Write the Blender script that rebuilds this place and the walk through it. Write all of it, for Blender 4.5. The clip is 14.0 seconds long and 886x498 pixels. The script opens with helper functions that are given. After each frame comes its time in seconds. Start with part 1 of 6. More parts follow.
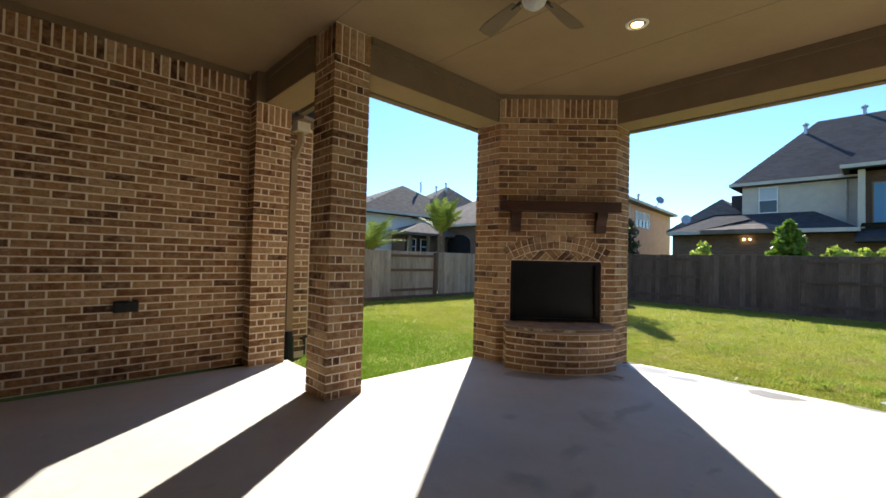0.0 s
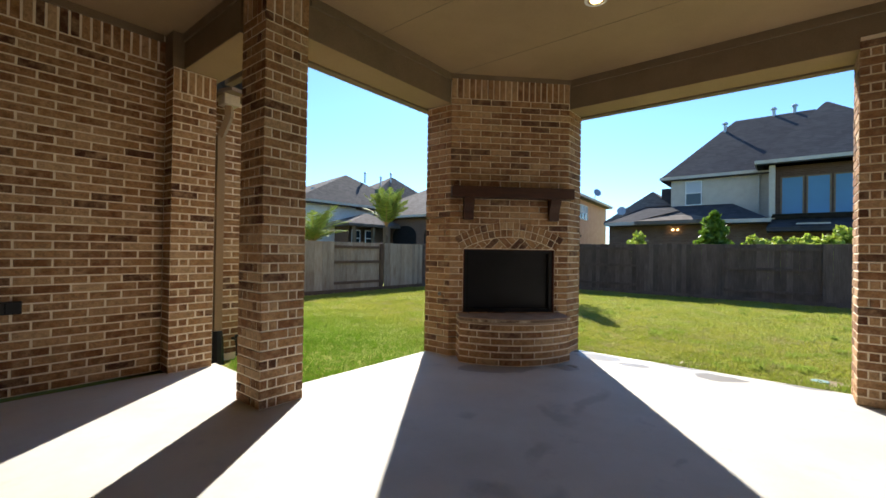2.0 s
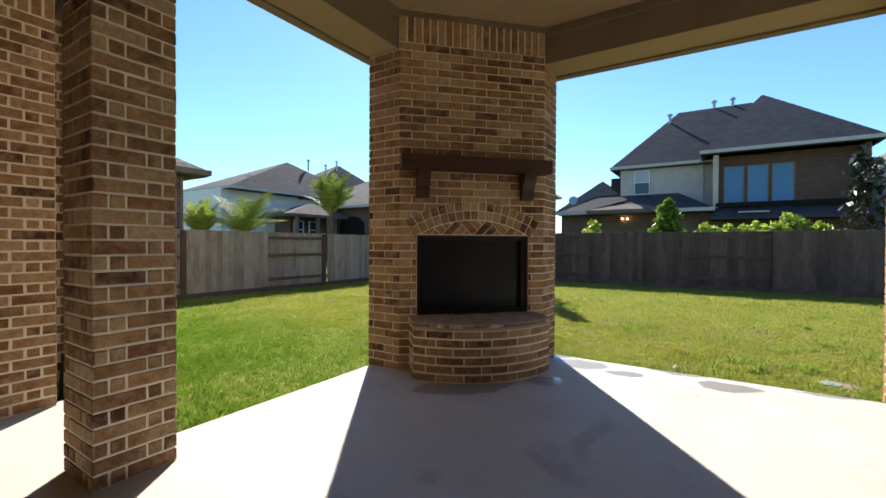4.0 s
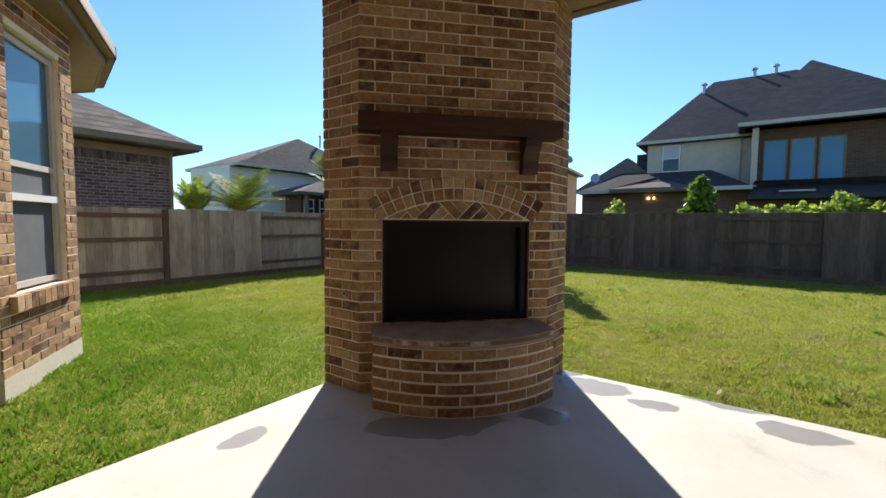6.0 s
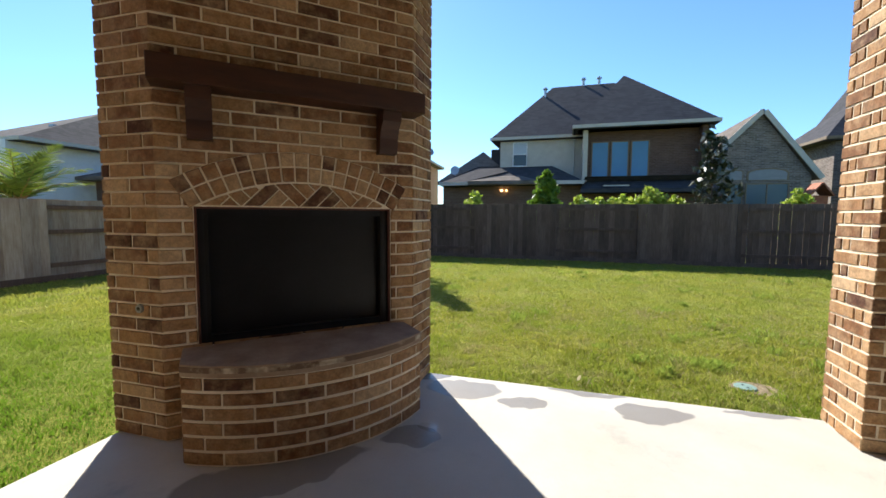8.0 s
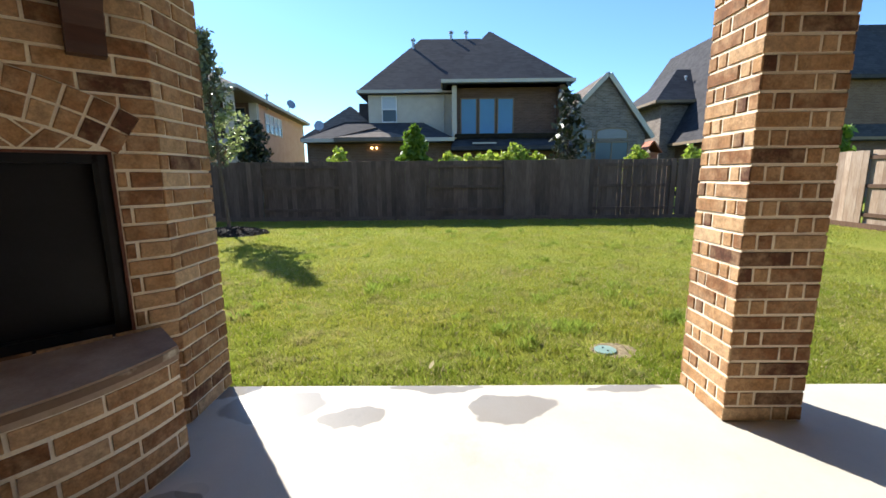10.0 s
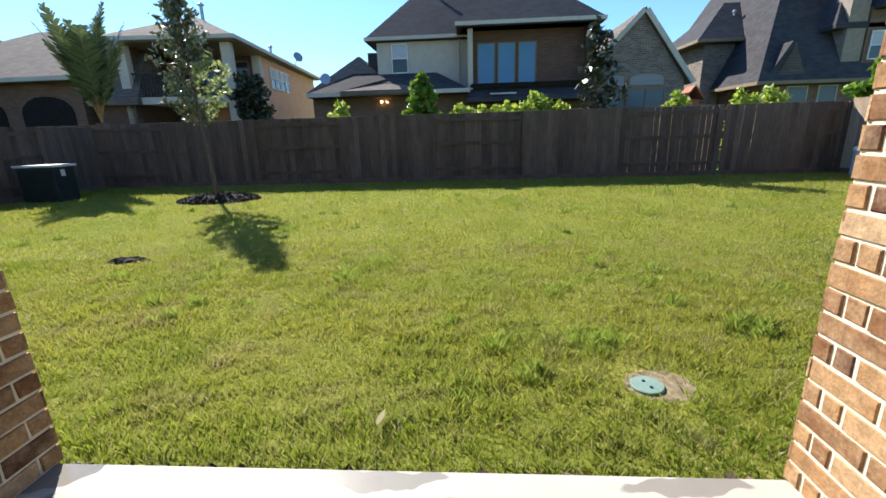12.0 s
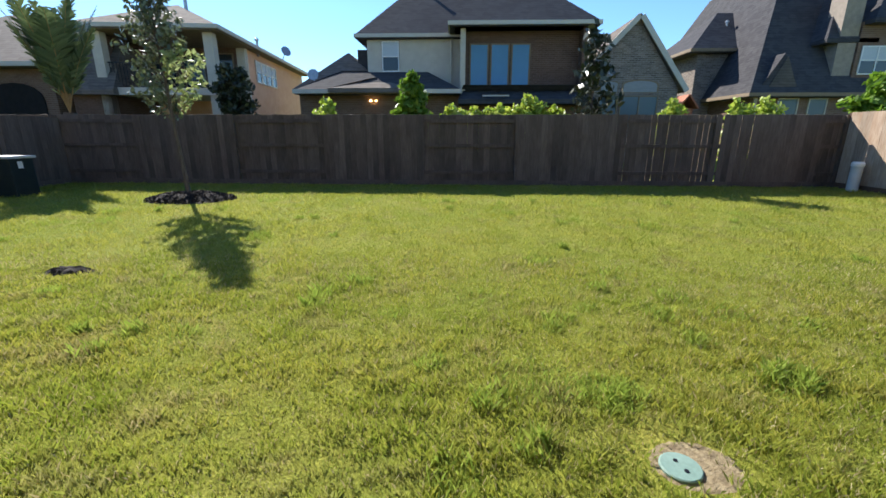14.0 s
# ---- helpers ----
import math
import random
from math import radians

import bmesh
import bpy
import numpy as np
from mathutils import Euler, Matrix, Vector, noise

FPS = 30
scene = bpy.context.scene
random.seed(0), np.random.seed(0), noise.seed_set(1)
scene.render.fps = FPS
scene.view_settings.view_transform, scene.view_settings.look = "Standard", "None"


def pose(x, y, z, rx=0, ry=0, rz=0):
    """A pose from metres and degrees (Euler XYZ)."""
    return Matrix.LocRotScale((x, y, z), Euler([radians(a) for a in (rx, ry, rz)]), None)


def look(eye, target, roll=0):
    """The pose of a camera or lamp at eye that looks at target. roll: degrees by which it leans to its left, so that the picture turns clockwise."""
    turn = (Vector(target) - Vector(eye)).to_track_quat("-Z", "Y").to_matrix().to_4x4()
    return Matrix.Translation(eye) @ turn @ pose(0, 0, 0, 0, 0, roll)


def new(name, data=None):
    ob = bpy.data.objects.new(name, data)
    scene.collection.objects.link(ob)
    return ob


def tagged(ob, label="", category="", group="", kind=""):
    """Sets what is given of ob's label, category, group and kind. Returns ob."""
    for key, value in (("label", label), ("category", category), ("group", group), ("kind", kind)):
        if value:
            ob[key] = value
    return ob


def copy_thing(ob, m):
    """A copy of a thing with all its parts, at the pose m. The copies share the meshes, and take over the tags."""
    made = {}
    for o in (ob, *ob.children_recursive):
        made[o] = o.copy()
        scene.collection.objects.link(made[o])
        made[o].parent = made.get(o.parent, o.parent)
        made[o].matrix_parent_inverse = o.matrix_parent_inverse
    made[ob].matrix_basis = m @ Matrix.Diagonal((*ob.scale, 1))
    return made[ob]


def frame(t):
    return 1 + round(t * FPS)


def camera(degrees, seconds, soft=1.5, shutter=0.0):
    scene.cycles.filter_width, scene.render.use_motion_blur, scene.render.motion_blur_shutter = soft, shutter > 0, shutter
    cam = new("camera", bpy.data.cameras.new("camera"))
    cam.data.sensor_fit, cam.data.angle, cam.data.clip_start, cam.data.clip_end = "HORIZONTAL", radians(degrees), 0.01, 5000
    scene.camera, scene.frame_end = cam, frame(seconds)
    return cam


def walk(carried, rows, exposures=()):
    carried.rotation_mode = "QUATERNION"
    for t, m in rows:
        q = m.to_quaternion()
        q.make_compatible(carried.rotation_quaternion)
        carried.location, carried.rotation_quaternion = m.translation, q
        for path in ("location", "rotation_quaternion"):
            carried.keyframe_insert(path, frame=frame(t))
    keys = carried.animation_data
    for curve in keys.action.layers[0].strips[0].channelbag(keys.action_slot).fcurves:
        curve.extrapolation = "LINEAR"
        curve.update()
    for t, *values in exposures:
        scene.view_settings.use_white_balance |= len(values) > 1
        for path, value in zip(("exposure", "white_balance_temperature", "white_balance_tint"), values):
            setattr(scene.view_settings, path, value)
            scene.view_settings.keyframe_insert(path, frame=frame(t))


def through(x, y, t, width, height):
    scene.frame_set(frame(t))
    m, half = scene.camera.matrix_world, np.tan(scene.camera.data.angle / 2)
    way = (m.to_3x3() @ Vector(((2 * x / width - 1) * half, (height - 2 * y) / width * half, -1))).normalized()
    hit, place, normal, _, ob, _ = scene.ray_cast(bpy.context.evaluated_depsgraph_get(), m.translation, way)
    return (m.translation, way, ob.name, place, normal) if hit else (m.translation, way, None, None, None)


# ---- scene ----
cam = camera(93.1, 14.0, 1.6)
PATH = [
    (0, (-0.299, -0.515, 1.33), (1.073, 0.94, 1.376), 1.4),
    (0.5, (-0.241, -0.531, 1.334), (1.133, 0.921, 1.368), 1.4),
    (1, (-0.132, -0.601, 1.352), (1.236, 0.858, 1.367), 1.4),
    (1.5, (-0.102, -0.525, 1.349), (1.326, 0.875, 1.356), 1.2),
    (2, (-0.105, -0.238, 1.293), (1.446, 1.025, 1.306), 0.9),
    (2.5, (0.056, -0.059, 1.29), (1.678, 1.11, 1.292), 0.9),
    (3, (0.328, -0.046, 1.292), (1.963, 1.106, 1.277), 0.5),
    (3.5, (0.542, 0.199, 1.242), (2.232, 1.269, 1.235), 0.1),
    (5.8, (1.693, 0.667, 1.302), (3.330, 1.811, 1.191), 0.6),
    (6, (1.784, 0.672, 1.314), (3.419, 1.818, 1.19), 0.6),
    (6.5, (1.912, 0.671, 1.315), (3.577, 1.77, 1.176), 0.5),
    (7, (2.02, 0.773, 1.307), (3.773, 1.726, 1.167), 0.6),
    (7.5, (2.129, 0.885, 1.302), (3.979, 1.628, 1.155), 0.7),
    (8, (2.259, 0.846, 1.294), (4.168, 1.421, 1.135), 0.4),
    (8.5, (2.441, 0.729, 1.273), (4.387, 1.158, 1.101), -0.1),
    (9, (2.486, 0.661, 1.24), (4.458, 0.929, 1.044), 0.8),
    (9.2, (2.590, 0.728, 1.212), (4.578, 0.876, 1.039), 0.5),
    (11.3, (3.908, 0.416, 1.235), (5.847, 0.431, 0.743), -0.5),
    (11.5, (3.98, 0.429, 1.217), (5.919, 0.473, 0.727), -0.3),
    (12, (4.21, 0.332, 1.184), (6.133, 0.461, 0.651), -1.7),
    (12.5, (4.433, 0.351, 1.189), (6.354, 0.469, 0.643), -0.3),
    (13, (4.612, 0.399, 1.186), (6.533, 0.47, 0.634), 0.4),
    (13.5, (4.688, 0.359, 1.203), (6.611, 0.441, 0.66), 0.1),
    (14, (4.705, 0.346, 1.208), (6.632, 0.417, 0.678), 0.1),
]
walk(cam, [(t, look(eye, target, roll)) for t, eye, target, roll in PATH],
     [(0.0, 1.36), (3.5, 1.22), (6.0, 1.02), (7.2, 1.0), (8.0, 1.16), (9.0, 1.27), (11.5, 1.34), (12.2, 1.15), (14.0, 1.16)])


# ---- world, sun, exposure ----
SUN_AZ, SUN_EL = radians(37.3), radians(36.5)
world = bpy.data.worlds.new("sky")
scene.world = world
world.use_nodes = True
wn = world.node_tree
sky = wn.nodes.new("ShaderNodeTexSky")
sky.sky_type, sky.sun_disc = "NISHITA", False
sky.sun_elevation, sky.sun_rotation = SUN_EL, radians(90) - SUN_AZ
sky.air_density, sky.dust_density, sky.ozone_density = 1.0, 0.1, 3.5
clear = wn.nodes.new("ShaderNodeMix")
clear.data_type, clear.blend_type = "RGBA", "MULTIPLY"
clear.inputs[0].default_value, clear.inputs[7].default_value = 1.0, (0.70, 0.92, 1.10, 1)
wn.links.new(sky.outputs[0], clear.inputs[6])
wn.links.new(clear.outputs[2], wn.nodes["Background"].inputs[0])
wn.nodes["Background"].inputs[1].default_value = 0.094
sun = new("sun", bpy.data.lights.new("sun", "SUN"))
sun.data.energy, sun.data.angle, sun.data.color = 4.8, radians(0.53), (1.0, 0.953, 0.88)
sun.matrix_world = look((0, 0, 0), (-math.cos(SUN_AZ) * math.cos(SUN_EL), -math.sin(SUN_AZ) * math.cos(SUN_EL), -math.sin(SUN_EL)))

# ---- the plan ----
FX, FY, FW, C = 4.0, 3.0, 1.08, 0.40      # chimney front corner, its step to the other corner, column width
GX, GY = FX + FW, FY - FW
LAWN = -0.08
CEIL, BEAM = 3.52, 3.15
COURSE, BRICK, JOINT = 0.0785, 0.242, 0.0135
EDGE_X, EDGE_Y = 5.455, 3.37


# ---- materials ----
def rgb(c):
    return (*c, 1)


def shell(name, rough=0.8, metal=0.0, spec=0.5):
    m = bpy.data.materials.new(name)
    m.use_nodes = True
    p = m.node_tree.nodes["Principled BSDF"]
    p.inputs["Roughness"].default_value, p.inputs["Metallic"].default_value = rough, metal
    p.inputs["Specular IOR Level"].default_value = spec
    return m, m.node_tree, p


def node(nt, kind, **values):
    n = nt.nodes.new(kind)
    for k, v in values.items():
        n.inputs[k].default_value = v
    return n


def mixed(nt, fac, a, b, how="MIX"):
    n = nt.nodes.new("ShaderNodeMix")
    n.data_type, n.blend_type = "RGBA", how
    for socket, v in ((n.inputs[0], fac), (n.inputs[6], a), (n.inputs[7], b)):
        if isinstance(v, bpy.types.NodeSocket):
            nt.links.new(v, socket)
        else:
            socket.default_value = v if not isinstance(v, tuple) or len(v) == 4 else rgb(v)
    return n.outputs[2]


def ramp(nt, value, stops, constant=False):
    n = nt.nodes.new("ShaderNodeValToRGB")
    n.color_ramp.interpolation = "CONSTANT" if constant else "LINEAR"
    while len(n.color_ramp.elements) < len(stops):
        n.color_ramp.elements.new(0.5)
    for e, (p, c) in zip(n.color_ramp.elements, stops):
        e.position, e.color = p, rgb(c) if isinstance(c, tuple) else (c, c, c, 1)
    nt.links.new(value, n.inputs[0])
    return n.outputs[0]


def coords(nt, stretch=(1, 1, 1), shift=None, kind="Object"):
    tc, mp = nt.nodes.new("ShaderNodeTexCoord"), nt.nodes.new("ShaderNodeMapping")
    mp.inputs["Scale"].default_value = stretch
    nt.links.new(tc.outputs[kind], mp.inputs[0])
    if shift is not None:
        nt.links.new(shift, mp.inputs["Location"])
    return mp.outputs[0]


def noisy(nt, vec, scale, detail=4.0, rough=0.6):
    n = node(nt, "ShaderNodeTexNoise", Scale=scale, Detail=detail, Roughness=rough)
    nt.links.new(vec, n.inputs["Vector"])
    return n.outputs["Fac"]


def bumped(nt, p, height, strength, distance=0.01):
    b = node(nt, "ShaderNodeBump", Strength=strength, Distance=distance)
    nt.links.new(height, b.inputs["Height"])
    nt.links.new(b.outputs[0], p.inputs["Normal"])


def chance(nt, island):
    if island:
        return nt.nodes.new("ShaderNodeNewGeometry").outputs["Random Per Island"]
    return nt.nodes.new("ShaderNodeObjectInfo").outputs["Random"]


def spread(nt, r, amount=40.0):
    n = nt.nodes.new("ShaderNodeVectorMath")
    n.operation = "SCALE"
    c = nt.nodes.new("ShaderNodeCombineXYZ")
    for i in range(3):
        nt.links.new(r, c.inputs[i])
    nt.links.new(c.outputs[0], n.inputs[0])
    n.inputs["Scale"].default_value = amount
    return n.outputs[0]


def brick_material(name, island=False, dark=(0.12, 0.05, 0.028), low=(0.26, 0.12, 0.053), mid=(0.44, 0.242, 0.11), high=(0.61, 0.41, 0.235)):
    m, nt, p = shell(name, 0.88, spec=0.25)
    r = chance(nt, island)
    base = ramp(nt, r, ((0.0, dark), (0.09, low), (0.34, mid), (0.6, tuple(0.5 * (a + b) for a, b in zip(mid, low))), (0.8, tuple(0.5 * (a + b) for a, b in zip(mid, high))), (0.93, high)), True)
    vec = coords(nt, (1, 1, 1), spread(nt, r))
    smear = noisy(nt, vec, 9, 5, 0.65)
    tone = mixed(nt, ramp(nt, smear, ((0.42, 0.0), (0.72, 0.7))), base, high)
    blotch = noisy(nt, vec, 22, 4, 0.7)
    tone = mixed(nt, 0.7, tone, ramp(nt, blotch, ((0.36, 0.5), (0.58, 1.0))), "MULTIPLY")
    grain = noisy(nt, vec, 90, 3)
    tone = mixed(nt, 0.55, tone, ramp(nt, grain, ((0.3, 0.45), (0.7, 1.1))), "MULTIPLY")
    nt.links.new(tone, p.inputs["Base Color"])
    bumped(nt, p, grain, 0.5, 0.004)
    return m


def two_tone(name, a, b, scale=4, rough=0.8, fine=60, bump=0.2, depth=0.003, metal=0.0, stretch=(1, 1, 1), vary=False, spec=0.4, lo=0.35, hi=0.65):
    m, nt, p = shell(name, rough, metal, spec)
    vec = coords(nt, stretch, spread(nt, chance(nt, False)) if vary else None)
    big, small = noisy(nt, vec, scale, 5), noisy(nt, vec, fine, 3)
    tone = mixed(nt, ramp(nt, big, ((lo, 0.0), (hi, 1.0))), a, b)
    tone = mixed(nt, 0.35, tone, ramp(nt, small, ((0.3, 0.55), (0.7, 1.0))), "MULTIPLY")
    if vary:
        tone = mixed(nt, 0.6, tone, ramp(nt, chance(nt, False), ((0.0, 0.6), (1.0, 1.0))), "MULTIPLY")
    nt.links.new(tone, p.inputs["Base Color"])
    bumped(nt, p, small, bump, depth)
    return m


def wood_fence(name, a, b, stain, island=False):
    m, nt, p = shell(name, 0.9, spec=0.2)
    r = chance(nt, island)
    vec = coords(nt, (14, 14, 1.2), spread(nt, r))
    grain, blot = noisy(nt, vec, 3, 6, 0.7), noisy(nt, coords(nt, (1, 1, 0.5), spread(nt, r)), 2.2, 4)
    tone = mixed(nt, ramp(nt, grain, ((0.35, 0.0), (0.65, 1.0))), a, b)
    tone = mixed(nt, ramp(nt, blot, ((0.45, 0.0), (0.75, 0.8))), tone, stain)
    tone = mixed(nt, 0.75, tone, ramp(nt, r, ((0.0, 0.5), (1.0, 1.0))), "MULTIPLY")
    nt.links.new(tone, p.inputs["Base Color"])
    bumped(nt, p, grain, 0.5, 0.004)
    return m


def shingles(name, a, b, rows_show=0.6, pitch=2.6):
    m, nt, p = shell(name, 0.95, spec=0.15)
    vec = coords(nt, (1, 1, 1))
    cells = node(nt, "ShaderNodeTexVoronoi", Scale=3.5)
    st = coords(nt, (1, 1, 2.2))
    nt.links.new(st, cells.inputs["Vector"])
    tone = mixed(nt, ramp(nt, cells.outputs["Color"], ((0.2, 0.0), (0.8, 1.0))), a, b)
    rows = nt.nodes.new("ShaderNodeTexWave")
    rows.wave_profile, rows.bands_direction = "SAW", "Z"
    rows.inputs["Scale"].default_value, rows.inputs["Distortion"].default_value = pitch, 0.15
    nt.links.new(vec, rows.inputs["Vector"])
    tone = mixed(nt, rows_show, tone, ramp(nt, rows.outputs["Fac"], ((0.0, 0.3), (0.35, 1.0))), "MULTIPLY")
    tone = mixed(nt, 0.5, tone, ramp(nt, noisy(nt, vec, 0.8, 5), ((0.3, 0.65), (0.7, 1.0))), "MULTIPLY")
    nt.links.new(tone, p.inputs["Base Color"])
    return m


def far_brick(name, a, b, mortar):
    m, nt, p = shell(name, 0.9, spec=0.2)
    tc = nt.nodes.new("ShaderNodeTexCoord")
    sep, comb, add = nt.nodes.new("ShaderNodeSeparateXYZ"), nt.nodes.new("ShaderNodeCombineXYZ"), nt.nodes.new("ShaderNodeMath")
    nt.links.new(tc.outputs["Object"], sep.inputs[0])
    nt.links.new(sep.outputs[0], add.inputs[0])
    nt.links.new(sep.outputs[1], add.inputs[1])
    nt.links.new(add.outputs[0], comb.inputs[0])
    nt.links.new(sep.outputs[2], comb.inputs[1])
    bt = node(nt, "ShaderNodeTexBrick", Color1=rgb(a), Color2=rgb(b), Mortar=rgb(mortar), Scale=1.0)
    bt.inputs["Mortar Size"].default_value, bt.inputs["Brick Width"].default_value, bt.inputs["Row Height"].default_value = 0.008, 0.254, 0.0785
    nt.links.new(comb.outputs[0], bt.inputs["Vector"])
    tone = mixed(nt, 0.5, bt.outputs["Color"], ramp(nt, noisy(nt, tc.outputs["Object"], 1.5, 5), ((0.3, 0.6), (0.7, 1.0))), "MULTIPLY")
    nt.links.new(tone, p.inputs["Base Color"])
    return m


def leaf_material(name, a, b, gloss=0.45, through=0.35):
    m, nt, p = shell(name, gloss, spec=0.5)
    r = chance(nt, True)
    tone = mixed(nt, r, a, b)
    nt.links.new(tone, p.inputs["Base Color"])
    tr, mx = nt.nodes.new("ShaderNodeBsdfTranslucent"), nt.nodes.new("ShaderNodeMixShader")
    nt.links.new(tone, tr.inputs[0])
    mx.inputs[0].default_value = through
    out = nt.nodes["Material Output"]
    nt.links.new(p.outputs[0], mx.inputs[1])
    nt.links.new(tr.outputs[0], mx.inputs[2])
    nt.links.new(mx.outputs[0], out.inputs[0])
    return m


def grass_material(name, a, b):
    m, nt, p = shell(name, 0.6, spec=0.4)
    vec = coords(nt)
    tone = mixed(nt, chance(nt, True), a, b)
    tone = mixed(nt, ramp(nt, noisy(nt, vec, 1.1, 4), ((0.44, 0.0), (0.66, 0.6))), tone, (0.18, 0.27, 0.027))
    tone = mixed(nt, ramp(nt, noisy(nt, vec, 2.4, 6, 0.75), ((0.5, 0.0), (0.68, 0.75))), tone, (0.36, 0.30, 0.15))
    near = nt.nodes.new("ShaderNodeSeparateXYZ")
    nt.links.new(vec, near.inputs[0])
    ends = nt.nodes.new("ShaderNodeMapRange")
    ends.inputs["From Min"].default_value, ends.inputs["From Max"].default_value = 6.4, 4.0
    nt.links.new(near.outputs[0], ends.inputs["Value"])
    tone = mixed(nt, ends.outputs[0], tone, mixed(nt, 0.85, tone, (0.10, 0.22, 0.012)))
    nt.links.new(tone, p.inputs["Base Color"])
    tr, mx = nt.nodes.new("ShaderNodeBsdfTranslucent"), nt.nodes.new("ShaderNodeMixShader")
    nt.links.new(tone, tr.inputs[0])
    mx.inputs[0].default_value = 0.5
    nt.links.new(p.outputs[0], mx.inputs[1])
    nt.links.new(tr.outputs[0], mx.inputs[2])
    nt.links.new(mx.outputs[0], nt.nodes["Material Output"].inputs[0])
    return m


def glowing(name, color, strength):
    m, nt, p = shell(name, 0.5)
    p.inputs["Base Color"].default_value = rgb(color)
    p.inputs["Emission Color"].default_value = rgb(color)
    p.inputs["Emission Strength"].default_value = strength
    return m


def window_glass(name, color, rough=0.04):
    m, nt, p = shell(name, rough, spec=0.5)
    big = noisy(nt, coords(nt), 0.7, 2)
    nt.links.new(mixed(nt, big, color, tuple(c * 0.6 for c in color)), p.inputs["Base Color"])
    p.inputs["IOR"].default_value = 1.5
    return m


def lawn_material():
    m, nt, p = shell("lawn", 0.95, spec=0.1)
    vec = coords(nt)
    big, mid, fine = noisy(nt, vec, 0.55, 4), noisy(nt, vec, 3.2, 5, 0.7), noisy(nt, coords(nt, (1, 1, 1)), 42, 4, 0.7)
    tone = mixed(nt, ramp(nt, big, ((0.36, 0.0), (0.66, 1.0))), (0.21, 0.25, 0.035), (0.32, 0.31, 0.06))
    tone = mixed(nt, ramp(nt, mid, ((0.4, 0.0), (0.72, 0.6))), tone, (0.17, 0.22, 0.025))
    tone = mixed(nt, ramp(nt, noisy(nt, vec, 5.5, 5, 0.75), ((0.6, 0.0), (0.72, 0.55))), tone, (0.3, 0.25, 0.1))
    tone = mixed(nt, 0.8, tone, ramp(nt, fine, ((0.34, 0.5), (0.62, 1.0))), "MULTIPLY")
    nt.links.new(tone, p.inputs["Base Color"])
    bumped(nt, p, fine, 0.9, 0.03)
    return m


